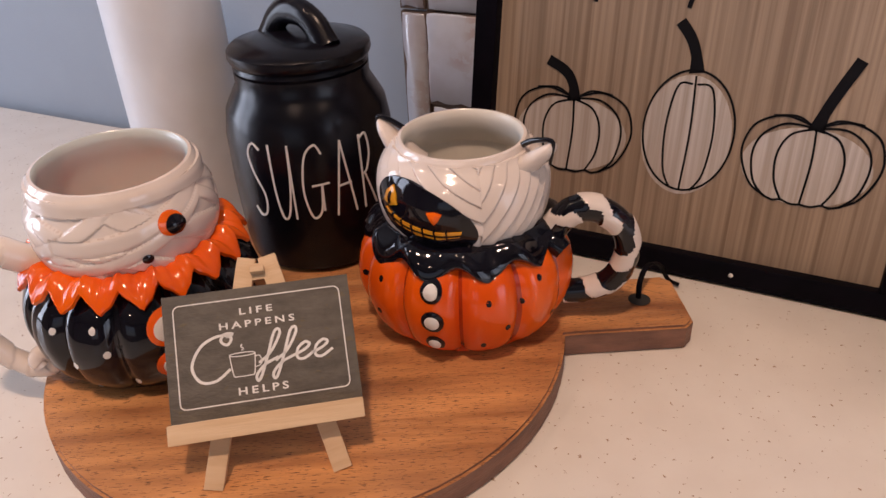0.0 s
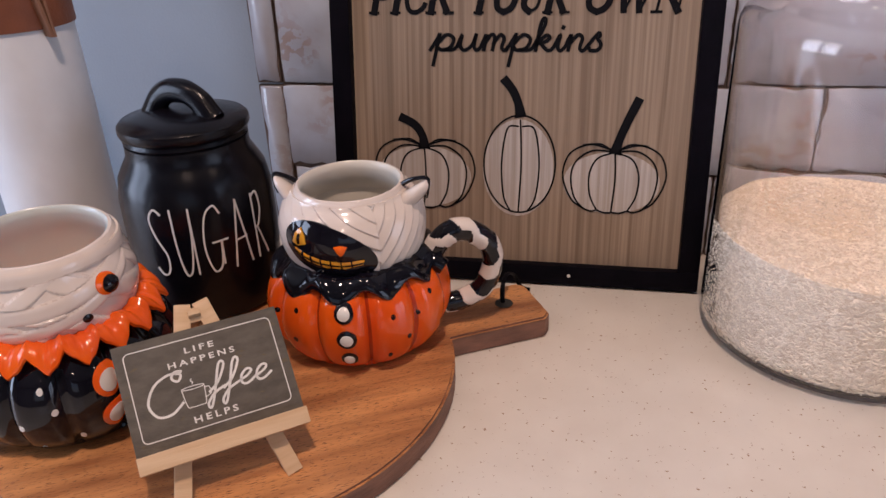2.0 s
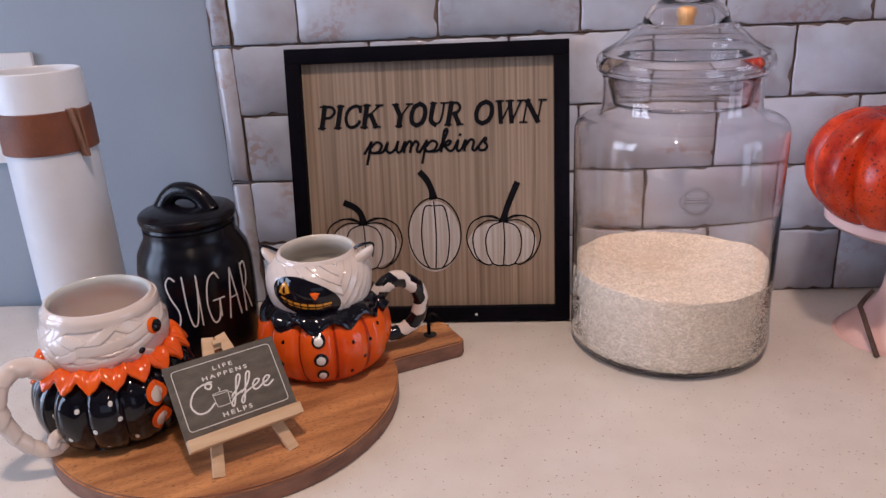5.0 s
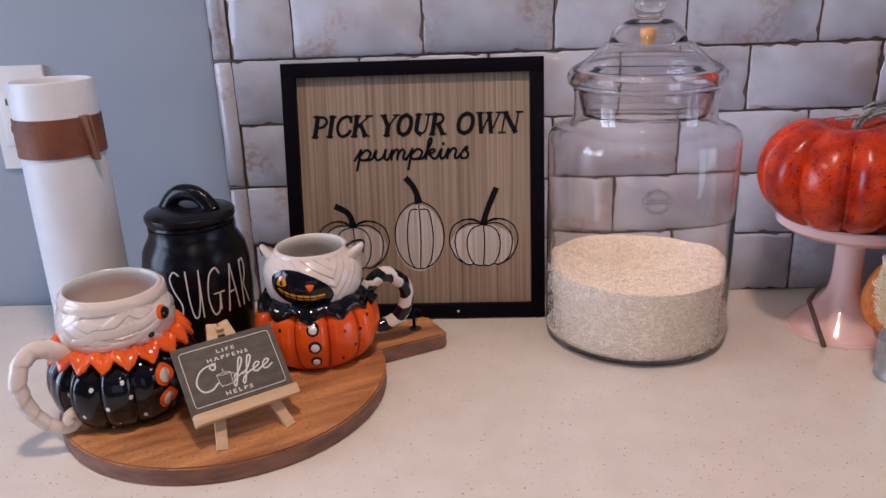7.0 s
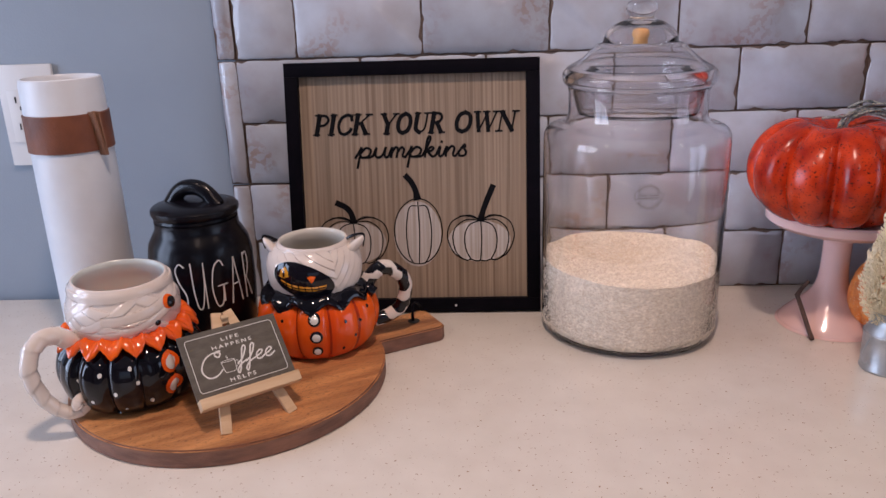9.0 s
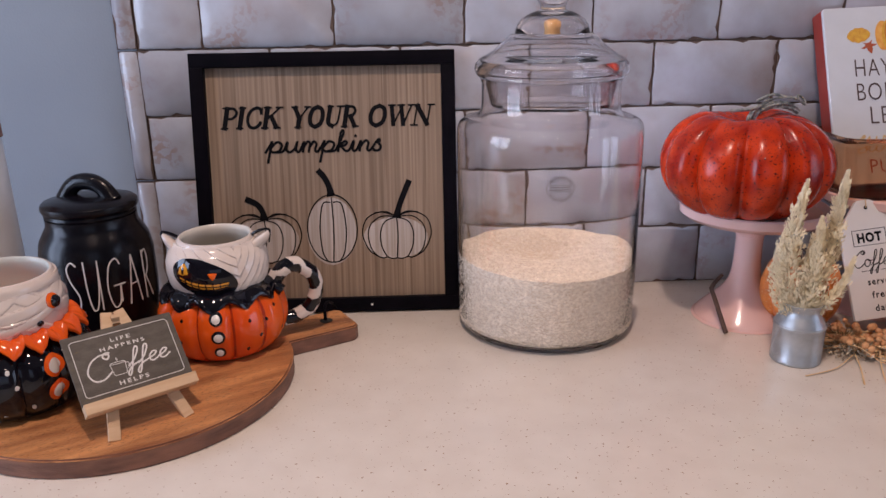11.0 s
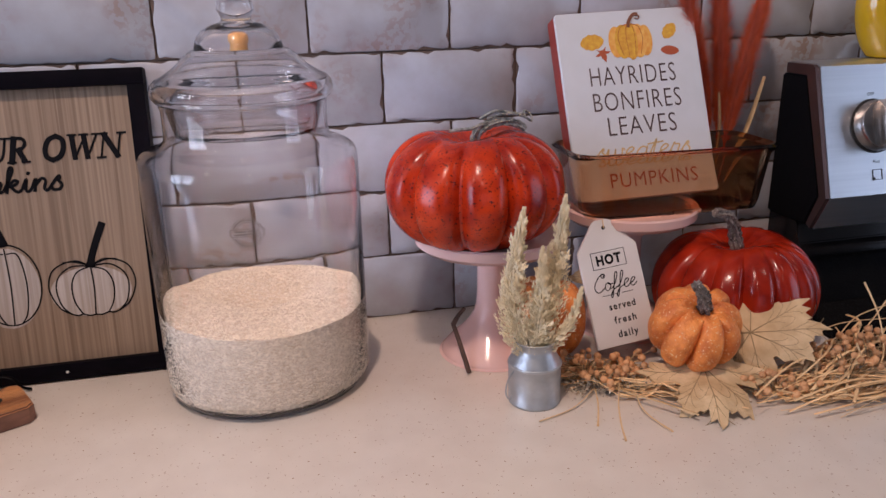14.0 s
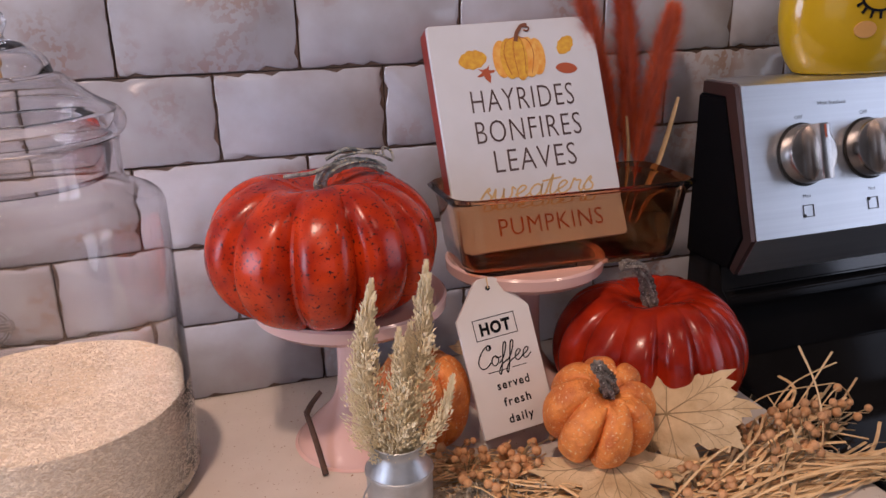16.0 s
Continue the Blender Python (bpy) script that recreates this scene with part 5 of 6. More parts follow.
def pail():
    at = Vector((0.595, -0.2442, 0))
    t = thing("milk_pail", "small galvanised metal milk can with a wire handle", "pail", Matrix.Translation(at) @ Matrix.Diagonal((0.987, 0.987, 0.835, 1)))
    part("can", lathe([(0.0001, 0.0000), (0.0242, 0.0000), (0.0253, 0.0013), (0.0255, 0.0034), (0.0250, 0.0045), (0.0252, 0.0465), (0.0256, 0.0482), (0.0250, 0.0504), (0.0205, 0.0599), (0.0182, 0.0655), (0.0180, 0.0700), (0.0205, 0.0762),
                       (0.0212, 0.0771), (0.0205, 0.0777), (0.0172, 0.0700), (0.0172, 0.0560), (0.0001, 0.0549)], 56), M_ZINC, t)
    part("shoulder_bead", lathe([(0.0249, 0.0461), (0.0259, 0.0468), (0.0262, 0.0482), (0.0259, 0.0495), (0.0249, 0.0502), (0.0249, 0.0461)], 56), M_ZINC, t)
    part("wire_handle", tube([(-0.0205, -0.006, 0.047), (-0.026, -0.008, 0.042), (-0.031, -0.009, 0.030), (-0.032, -0.010, 0.018), (-0.029, -0.012, 0.012), (-0.0265, -0.011, 0.016)], 0.0007, 6, per=6), M_ZINC, t)
    g = thing("dried_grass", "feathery beige dried grass spikes in the pail", "dried grass", Matrix.Translation(at + Vector((-0.004, 0, -0.009))) @ Matrix.Diagonal((1, 1, 1.05, 1)))
    rnd = random.Random(21)
    for foot, tip, bend, fat, n in (((-0.006, 0, 0.052), (-0.010, -0.004, 0.192), (-0.012, -0.004, 0), 0.021, 620), ((0.006, 0.0, 0.052), (0.029, -0.004, 0.200), (0.004, 0.0, 0), 0.020, 620),
                                    ((0.0, -0.006, 0.052), (0.006, -0.010, 0.158), (0, -0.006, 0), 0.018, 420), ((0.004, -0.006, 0.052), (0.044, -0.012, 0.118), (0.008, -0.004, 0), 0.010, 240),
                                    ((-0.004, 0.006, 0.052), (-0.018, 0.010, 0.142), (-0.006, 0.006, 0), 0.017, 360), ((0.003, 0.006, 0.052), (0.020, 0.012, 0.150), (0.003, 0.006, 0), 0.017, 360)):
        bm = bmesh.new()
        spike(bm, foot, tip, bend, fat, n, rnd)
        part("spike", bm, M_PAMPAS, g, sharp=80)


pail()
tw = thing("twig", "thin dark bark twig leaning on the pink stand", "twig", pose(-0.0047, -0.0141, 0))
part("stalk", tube([(0.5535, -0.1635, 0.0012), (0.5515, -0.152, 0.014), (0.5485, -0.140, 0.030), (0.5455, -0.131, 0.043)], lambda f: 0.0027 - 0.0003 * f, 8, per=5), M_TWIG, tw)
part("branch", tube([(0.5455, -0.131, 0.042), (0.551, -0.128, 0.049), (0.560, -0.1245, 0.057)], lambda f: 0.0028 - 0.0008 * f, 8, per=4), M_TWIG, tw)

# ---- lettered tag ----
M_TAG = mat("white_painted_wood", (0.76, 0.745, 0.73), (0.72, 0.70, 0.68), 0.5, scale=20, bump=0.06)


def tag():
    m = Matrix.Translation((0.7101, -0.2097, 0.0274)) @ pose(0, 0, 0, 0, 0, -1.6) @ pose(0, 0, 0, -22.6, 0, 0) @ pose(0, 0, 0, 0, -6.5, 0) @ Matrix.Diagonal((0.955, 1, 0.965, 1))
    t = thing("gift_tag_sign", "white wooden tag with black lettering leaning on stand", "sign", m)
    w, H, sh = 0.0345, 0.1355, 0.104
    hole = (0.0008, H - 0.009)
    outline = [(-w, 0), (w, 0), (w, sh), (0.0105, H - 0.002), (0.0065, H), (-0.0065, H), (-0.0105, H - 0.002), (-w, sh)]
    bm = bmesh.new()
    f = bm.faces.new([bm.verts.new((x, 0, z)) for x, z in outline])
    out = bmesh.ops.extrude_face_region(bm, geom=[f])
    bmesh.ops.translate(bm, verts=[v for v in out["geom"] if isinstance(v, bmesh.types.BMVert)], vec=(0, 0.004, 0))
    bmesh.ops.bevel(bm, geom=bm.edges[:], offset=0.0004, segments=1, affect="EDGES")
    slab = part("slab", bm, M_TAG, t)

    def on(u, v, lift):
        return (u, -0.0001 - lift * 0.4, v)
    part("hole", patch(oval(*hole, 0.0022, 0.0022, 14), on, 0.0006), M_DARK, slab)
    part("twine", tube([(0.0008, -0.001, H - 0.009), (0.001, -0.002, H - 0.004), (0.002, 0.0, H + 0.001), (0.003, 0.005, H - 0.002)], 0.0006, 6, per=4), M_STRAW, slab)
    part("word", letters("HOT", on, 0.029, 0.0875, -0.0155, 0.0098, weight=0.05, space=1.15), M_INK, slab)
    part("word_box", stroke([[(-0.0205, 0.0835), (0.0185, 0.0835)], [(0.0185, 0.0835), (0.0185, 0.1015)], [(0.0185, 0.1015), (-0.0205, 0.1015)], [(-0.0205, 0.1015), (-0.0205, 0.0835)]], 0.0006, on), M_INK, slab)
    part("script_word", script("Coffee", on, -0.0255, 0.0595, 0.0088, 0.050, 0.0010, 0.22), M_INK, slab)
    part("underline", stroke([[(-0.017, 0.0545), (0.001, 0.0545)], [(0.006, 0.0545), (0.019, 0.0545)]], 0.0006, on), M_INK, slab)
    for word, v, ww in (("served", 0.0385, 0.0305), ("fresh", 0.0235, 0.0255), ("daily", 0.0085, 0.0235)):
        part("word", letters(word, on, ww, v, -ww / 2 + 0.003, 0.0072, weight=0.02, space=1.25), M_INK, slab)


tag()

# ---- dish with block sign and plumes ----
M_BLOCKRED = mat("brick_red_paint", (0.34, 0.040, 0.025), (0.28, 0.030, 0.02), 0.5, scale=20)
M_BLOCKWHITE = mat("white_paper_face", (0.62, 0.65, 0.70), (0.59, 0.62, 0.66), 0.5, scale=40)
M_BROWNINK = mat("dark_brown_ink", (0.085, 0.055, 0.055), None, 0.6)
M_RUSTINK = mat("rust_ink", (0.42, 0.085, 0.03), None, 0.6)
M_GOLDINK = mat("gold_ink", (0.64, 0.44, 0.20), None, 0.6)
M_PRINTORANGE = mat("watercolour_orange", (0.72, 0.27, 0.03), (0.82, 0.50, 0.12), 0.6, scale=140, contrast=0.4)
M_PRINTYELLOW = mat("watercolour_yellow", (0.74, 0.44, 0.04), (0.60, 0.27, 0.03), 0.6, scale=220, contrast=0.4)


def rounded(hx, hy, r, z, n=6):
    out = []
    for cx, cy, a0 in ((hx - r, hy - r, 0), (-hx + r, hy - r, 90), (-hx + r, -hy + r, 180), (hx - r, -hy + r, 270)):
        out += [(cx + r * math.cos(radians(a0 + 90 * k / n)), cy + r * math.sin(radians(a0 + 90 * k / n)), z) for k in range(n + 1)]
    return out


def skin_rings(rings):
    bm = bmesh.new()
    vs = [[bm.verts.new(p) for p in ring] for ring in rings]
    n = len(vs[0])
    for A, B in zip(vs, vs[1:]):
        for k in range(n):
            bm.faces.new((A[k], A[(k + 1) % n], B[(k + 1) % n], B[k]))
    bm.faces.new(vs[0])
    bm.faces.new(vs[-1])
    return bm


def dish():
    t = thing("baking_dish", "amber glass loaf dish standing on the pink stand", "dish", pose(0.7900, -0.1120, 0.1407, 0, 0, -2.5) @ Matrix.Diagonal((0.955, 1.05, 1.08, 1)))
    rings = [rounded(0.098, 0.034, 0.012, 0.0), rounded(0.104, 0.0395, 0.016, 0.0025), rounded(0.1075, 0.0415, 0.018, 0.012), rounded(0.1155, 0.0445, 0.02, 0.058), rounded(0.1195, 0.0468, 0.02, 0.062), rounded(0.1225, 0.0475, 0.02, 0.0655),
             rounded(0.1185, 0.0455, 0.02, 0.068), rounded(0.1120, 0.0412, 0.018, 0.064), rounded(0.1040, 0.0380, 0.016, 0.013), rounded(0.0995, 0.035, 0.012, 0.0065), rounded(0.094, 0.031, 0.01, 0.0050)]
    part("bowl", skin_rings(rings), M_AMBER, t).visible_shadow = False


dish()


M_RUSTBROWN = mat("rust_brown_print", (0.22, 0.075, 0.035), (0.15, 0.05, 0.025), 0.6, scale=200)


def block_sign():
    m = Matrix.Translation((0.7740, -0.1190, 0.1560)) @ pose(0, 0, 0, 0, 0, -3.6) @ pose(0, 0, 0, -22.3, 0, 0) @ pose(0, 0, 0, 0, -2.1, 0) @ Matrix.Diagonal((1.028, 1, 0.99, 1))
    t = thing("block_sign", "white lettered block sign with red sides in dish", "sign", m)
    W, H, D = 0.160, 0.213, 0.026
    bm = box((W, D, H), (0, D / 2 + 0.001, H / 2), 0.0035, 3)
    part("block", bm, M_BLOCKRED, t)
    face = part("face", skin_rings([[(x, -y0, z + H / 2) for x, z, _ in rounded(W / 2 - 0.0008 * s, H / 2 - 0.0008 * s, 0.004, 0)] for s, y0 in ((0, -0.0035), (0, -0.0006), (1, 0.0004))]), M_BLOCKWHITE, t, "white printed face")

    def on(u, v, lift):
        return (u, -0.0005 - lift * 0.4, v)
    for word, v, w, l in (("HAYRIDES", 0.1285, 0.098, -0.049), ("BONFIRES", 0.0995, 0.1005, -0.049), ("LEAVES", 0.0712, 0.078, -0.036)):
        part("word", letters(word, on, w, v, l, 0.0212, weight=-0.009, space=1.1), M_BROWNINK, face)
    part("word", letters("PUMPKINS", on, 0.100, 0.0150, -0.042, 0.0195, weight=-0.002, space=1.1), M_RUSTINK, face)
    part("script_word", script("sweaters", on, -0.0545, 0.0455, 0.0115, 0.108, 0.0016, 0.25), M_GOLDINK, face)
    px, pz = 0.0025, 0.1775
    pump = part("pumpkin_picture", patch(oval(px, pz, 0.0240, 0.0195, 36), on, 0.0005), M_PRINTORANGE, face)
    for n, (f, half, m_) in enumerate(((-0.0165, 0.0085, M_PRINTORANGE), (0.0168, 0.0082, M_PRINTORANGE), (-0.0090, 0.0088, M_PRINTYELLOW), (0.0095, 0.0086, M_PRINTORANGE), (0.0005, 0.0072, M_PRINTYELLOW))):
        part("pumpkin_lobe", patch(oval(px + f, pz - 0.0008 + 0.02 * abs(f), half, 0.0215 - 0.22 * abs(f), 28), on, 0.0008 + 0.0003 * n), m_, pump)
    part("pumpkin_ribs", stroke([[(px + f * 0.003, pz + 0.0195), (px + f * 0.012, pz + 0.015), (px + f * 0.0155, pz + 0.002), (px + f * 0.011, pz - 0.016)] for f in (-0.9, -0.3, 0.35, 0.9)], 0.00035, on, thick=0.0026), M_RUSTINK, pump)
    part("pumpkin_stem", stroke([[(px - 0.001, pz + 0.0165), (px + 0.001, pz + 0.023), (px + 0.006, pz + 0.0295), (px + 0.0105, pz + 0.0300)]], 0.0036, on, thick=0.0032), M_RUSTBROWN, pump)
    part("pumpkin_stem", stroke([[(px + 0.0095, pz + 0.0300), (px + 0.0130, pz + 0.0275), (px + 0.0118, pz + 0.0245), (px + 0.0085, pz + 0.0255)]], 0.0011, on, thick=0.0030), M_RUSTBROWN, pump)
    rays = [(-90, 0.30), (-60, 0.35), (-42, 0.80), (-28, 0.40), (-10, 0.38), (8, 0.95), (22, 0.72), (40, 0.40), (62, 0.62), (74, 0.75), (90, 1.1), (106, 0.75), (118, 0.62), (140, 0.40), (158, 0.72), (172, 0.95), (190, 0.38), (208, 0.40), (222, 0.80), (240, 0.35)]
    for u, v, s, turn, m_, shape in ((-0.0415, 0.1785, 0.0135, 8, M_PRINTYELLOW, "o"), (0.0485, 0.186, 0.0105, 48, M_PRINTYELLOW, "o"), (-0.031, 0.1660, 0.0100, 195, M_RUSTINK, "m"), (0.0465, 0.1635, 0.0105, -8, M_RUSTINK, "l")):
        if shape == "m":
            outline = [(u + s * q * math.cos(radians(a + turn)), v + s * q * math.sin(radians(a + turn))) for a, q in rays]
        else:
            wave = 0.07 if shape == "o" else 0.0
            raw = [(s * math.cos(a), s * (0.66 if wave else 0.5) * math.copysign(abs(math.sin(a)) ** 1.25, math.sin(a)) * (1 + wave * math.cos(11 * a))) for a in (2 * math.pi * k / 44 for k in range(44))]
            c_, s_ = math.cos(radians(turn)), math.sin(radians(turn))
            outline = [(u + x * c_ - y * s_, v + x * s_ + y * c_) for x, y in raw]
        part("leaf_picture", patch(outline, on, 0.0006), m_, face)
    return t


block_sign()


def plumes():
    t = thing("pampas_plumes", "rust orange pampas plumes standing behind the block sign", "dried grass", pose(0.001, -0.014, 0))
    rnd = random.Random(5)
    for foot, tip, bend, fat in (((0.893, -0.038, 0.150), (0.838, -0.030, 0.385), (0.006, 0, 0), 0.018), ((0.897, -0.034, 0.150), (0.886, -0.026, 0.388), (0.006, 0, 0), 0.020), ((0.899, -0.040, 0.150), (0.937, -0.036, 0.349), (-0.004, 0, 0), 0.021)):
        bm = bmesh.new()
        foot, tip = Vector(foot), Vector(tip)
        line = smooth_line([foot, foot.lerp(tip, 0.5) + Vector(bend), tip], 14)
        tube(line, 0.0011, 6, bm)
        for k in range(11000):
            f = 0.28 + 0.72 * rnd.random()
            i = min(int(f * (len(line) - 1)), len(line) - 2)
            p = line[i].lerp(line[i + 1], rnd.random())
            d = (line[i + 1] - line[i]).normalized()
            side = Matrix.Rotation(rnd.uniform(0, 6.283), 3, d) @ d.orthogonal().normalized()
            reach = fat * math.sin(math.pi * min(1, (f - 0.22) / 0.86)) ** 0.6 * rnd.uniform(0.35, 1.15)
            q = p + d * rnd.uniform(0.008, 0.022) + side * reach * rnd.uniform(0.5, 1.15)
            w = d.cross(side) * 0.00035
            e = [bm.verts.new(x) for x in (p - w, p + w, p + side * 0.0005, q)]
            bm.faces.new((e[0], e[1], e[3]))
            bm.faces.new((e[1], e[2], e[3]))
            bm.faces.new((e[2], e[0], e[3]))
        part("plume", bm, M_RUST, t, sharp=80)
    for a, b, c in (((0.885, -0.045, 0.150), (0.893, -0.043, 0.21), (0.890, -0.040, 0.256)), ((0.905, -0.045, 0.150), (0.932, -0.042, 0.215), (0.949, -0.040, 0.272))):
        part("stalk", tube([a, b, c], lambda f: 0.0032 + 0.0022 * math.sin(math.pi * f), 8, per=6, flat=0.35), M_LEAF, t)


plumes()


# ---- raffia garland, berries, leaves ----
def maple_leaf(name, label, m, size, droop, seed):
    rnd = random.Random(seed)
    t = thing(name, label, "leaf", m, "dried maple leaves")
    key = [(-90, 0.16), (-62, 0.52), (-50, 0.40), (-38, 0.66), (-22, 0.44), (-8, 0.72), (4, 0.92), (14, 0.74), (24, 0.70), (33, 0.42), (42, 0.60), (52, 0.74), (60, 0.92), (68, 0.86), (78, 0.80), (84, 0.94), (90, 1.08)]
    full = key + [(180 - a, r) for a, r in reversed(key[1:-1])]
    outline = []
    for (a0, r0), (a1, r1) in zip(full, full[1:] + [(270, 0.16)]):
        outline += [(a0, r0 * rnd.uniform(0.95, 1.05)), ((a0 + a1) / 2 + 2, (r0 + r1) / 2 * rnd.uniform(0.86, 0.98))]

    def place(u, v, lift):
        q = math.hypot(u, v) / size
        z = droop * q * q * size + 0.07 * size * math.sin(u * 90 + seed) * q + 0.05 * size * math.cos(v * 110 + seed) * q
        return (u, v, z + lift)
    pts = [(size * r * math.cos(radians(a)), size * r * math.sin(radians(a))) for a, r in outline]
    bm = bmesh.new()
    n, rings = len(pts), 7
    for top in (0.0004, -0.0004):
        mid, last = bm.verts.new(place(0, 0, top)), None
        for k in range(1, rings + 1):
            ring = [bm.verts.new(place(u * k / rings, v * k / rings, top)) for u, v in pts]
            for i in range(n):
                if last:
                    bm.faces.new((last[i], ring[i], ring[(i + 1) % n], last[(i + 1) % n]))
                else:
                    bm.faces.new((mid, ring[i], ring[(i + 1) % n]))
            last = ring
    part("blade", bm, M_LEAF, t, sharp=60)
    veins = [[(0, -0.02 * size), (size * 0.4 * math.cos(radians(a)), size * 0.4 * math.sin(radians(a))), (size * r * 0.93 * math.cos(radians(a)), size * r * 0.93 * math.sin(radians(a)))] for a, r in ((90, 1.05), (60, 0.8), (120, 0.8), (4, 0.88), (176, 0.88), (-38, 0.6), (218, 0.6))]
    for vein in veins:
        part("vein", stroke([vein], lambda f: 0.0011 - 0.0007 * f, place, thick=0.0008), M_VEIN, t)
        (x0, y0), (x1, y1) = vein[0], vein[2]
        for f in (0.35, 0.55, 0.72):
            for sg in (-1, 1):
                bx, by = x0 + (x1 - x0) * f, y0 + (y1 - y0) * f
                dx, dy = (x1 - x0) * 0.2, (y1 - y0) * 0.2
                part("side_vein", stroke([[(bx, by), (bx + dx - sg * dy * 0.5, by + dy + sg * dx * 0.5), (bx + dx * 1.3 - sg * dy * 0.9, by + dy * 1.3 + sg * dx * 0.9)]], 0.00035, place, thick=0.0006), M_VEIN, t)
    part("leaf_stalk", tube([place(0, 0, 0.0005), place(0.004 * size, -0.3 * size, 0.001), place(0.02 * size, -0.62 * size, 0.003)], 0.0009, 6, per=4), M_VEIN, t)
    return t


def facing(at, normal, up):
    """A pose at a place whose local z is the normal and local y leans to 'up'."""
    n = Vector(normal).normalized()
    y = (Vector(up) - n * n.dot(Vector(up))).normalized()
    x = y.cross(n)
    return Matrix.Translation(at) @ Matrix((x, y, n)).transposed().to_4x4()


maple_leaf("maple_leaf", "large pale dried maple leaf propped against wine-red pumpkin", facing((0.8182, -0.2580, 0.047), (-0.50, -0.62, 0.60), (0.80, -0.38, 0.10)), 0.070, -0.12, 1)
maple_leaf("maple_leaf", "large pale dried maple leaf lying flat under orange pumpkin", facing((0.7580, -0.2735, 0.0235), (-0.08, -0.26, 1), (-0.30, -0.9, -0.2)), 0.072, -0.05, 2)
maple_leaf("maple_leaf", "pale dried maple leaf standing behind the white tag", facing((0.7040, -0.1620, 0.082), (-0.30, -0.8, 0.42), (0.1, 0.3, 1)), 0.042, -0.10, 3)


def garland():
    rnd = random.Random(11)
    t = thing("raffia_garland", "garland of tangled raffia, ochre berries and seed heads", "garland",
              Matrix(((0.9976, 0.0086, 0, -0.0019), (-0.0185, 0.9895, 0, -0.0055), (0, 0, 1, 0), (0, 0, 0, 1))))

    def bundle(name, centre, length, turn, spread, count, lift, thick):
        bm = bmesh.new()
        for _ in range(count):
            a = radians(turn + rnd.gauss(0, 13))
            d, s = Vector((math.cos(a), math.sin(a), 0)), Vector((-math.sin(a), math.cos(a), 0))
            c = Vector(centre) + s * rnd.gauss(0, spread) + d * rnd.gauss(0, length * 0.12)
            L = length * rnd.uniform(0.55, 1.1)
            r = rnd.uniform(0.0004, thick)
            z0, z1, z2 = (max(r + 0.0006, rnd.uniform(0.001, lift)) for _ in range(3))
            pts = [c - d * L / 2 + s * rnd.gauss(0, spread * 0.8), c - d * L * 0.15 + s * rnd.gauss(0, 0.004), c + d * L * 0.2 + s * rnd.gauss(0, 0.004), c + d * L / 2 + s * rnd.gauss(0, spread * 0.9)]
            for p, z in zip(pts, (z0 * 0.5 + 0.001, z1, z2, z0)):
                p.z = max(z, r + 0.0008)
            tube(pts, r, 5, bm, per=5, flat=0.45, twist=rnd.uniform(-3, 3))
        tagged(part(name, bm, M_STRAW, t, sharp=70), kind="stuff")
    bundle("raffia", (0.672, -0.212, 0), 0.105, -22, 0.012, 60, 0.018, 0.0012)
    bundle("raffia", (0.722, -0.250, 0), 0.100, -32, 0.009, 60, 0.016, 0.0019)
    bundle("raffia", (0.920, -0.262, 0), 0.170, 12, 0.014, 42, 0.034, 0.0018)
    bundle("raffia", (0.950, -0.312, 0), 0.200, -11, 0.006, 90, 0.020, 0.0024)
    bundle("raffia", (0.868, -0.302, 0), 0.090, -14, 0.007, 26, 0.012, 0.0018)
    # single stray strands
    for pts in ([(0.690, -0.235, 0.012), (0.672, -0.270, 0.006), (0.661, -0.300, 0.0015), (0.6535, -0.325, 0.0012)], [(0.665, -0.225, 0.010), (0.655, -0.262, 0.003), (0.640, -0.296, 0.0012)],
                [(0.660, -0.240, 0.006), (0.630, -0.262, 0.002), (0.592, -0.275, 0.0012)], [(0.70, -0.24, 0.01), (0.690, -0.285, 0.004), (0.700, -0.322, 0.0012)],
                [(0.915, -0.300, 0.014), (0.935, -0.296, 0.030), (0.9505, -0.268, 0.058), (0.9475, -0.245, 0.088)], [(0.93, -0.285, 0.02), (0.905, -0.305, 0.035), (0.898, -0.300, 0.052)],
                [(0.930, -0.262, 0.030), (0.965, -0.245, 0.045), (0.995, -0.235, 0.070)], [(0.905, -0.262, 0.028), (0.95, -0.238, 0.046), (1.015, -0.222, 0.050)], [(0.88, -0.25, 0.03), (0.93, -0.236, 0.040), (1.0, -0.238, 0.040)],
                [(0.94, -0.27, 0.02), (0.98, -0.26, 0.05), (1.005, -0.255, 0.030)]):
        part("raffia_strand", tube(pts, lambda f: 0.0005 + 0.0006 * f, 6, per=7, flat=0.45, twist=2), M_STRAW, t)

    def sprays(name, spots, count, spread, zmax):
        stems = bmesh.new()
        for cx, cy in spots:
            root = Vector((cx + rnd.uniform(-0.01, 0.01), cy + rnd.uniform(-0.008, 0.008), 0.006))
            for _ in range(count):
                p = root + Vector((rnd.gauss(0, spread), rnd.gauss(0, spread * 0.75), 0))
                p.z = rnd.uniform(0.006, zmax)
                ob = new(name, ball)
                ob.parent = t
                ob.matrix_local = Matrix.Translation(p) @ pose(0, 0, 0, rnd.uniform(0, 180), rnd.uniform(0, 180), 0) @ Matrix.Diagonal((*[rnd.uniform(0.0027, 0.0042)] * 3, 1))
                tube([root, root.lerp(p, 0.6) + Vector((0, 0, 0.004)), p], 0.00055, 5, stems, per=4)
        tagged(part("berry_stem", stems, M_VEIN, t, sharp=70), kind="stuff")
    balls = bmesh.new()
    bmesh.ops.create_icosphere(balls, subdivisions=2, radius=1.0)
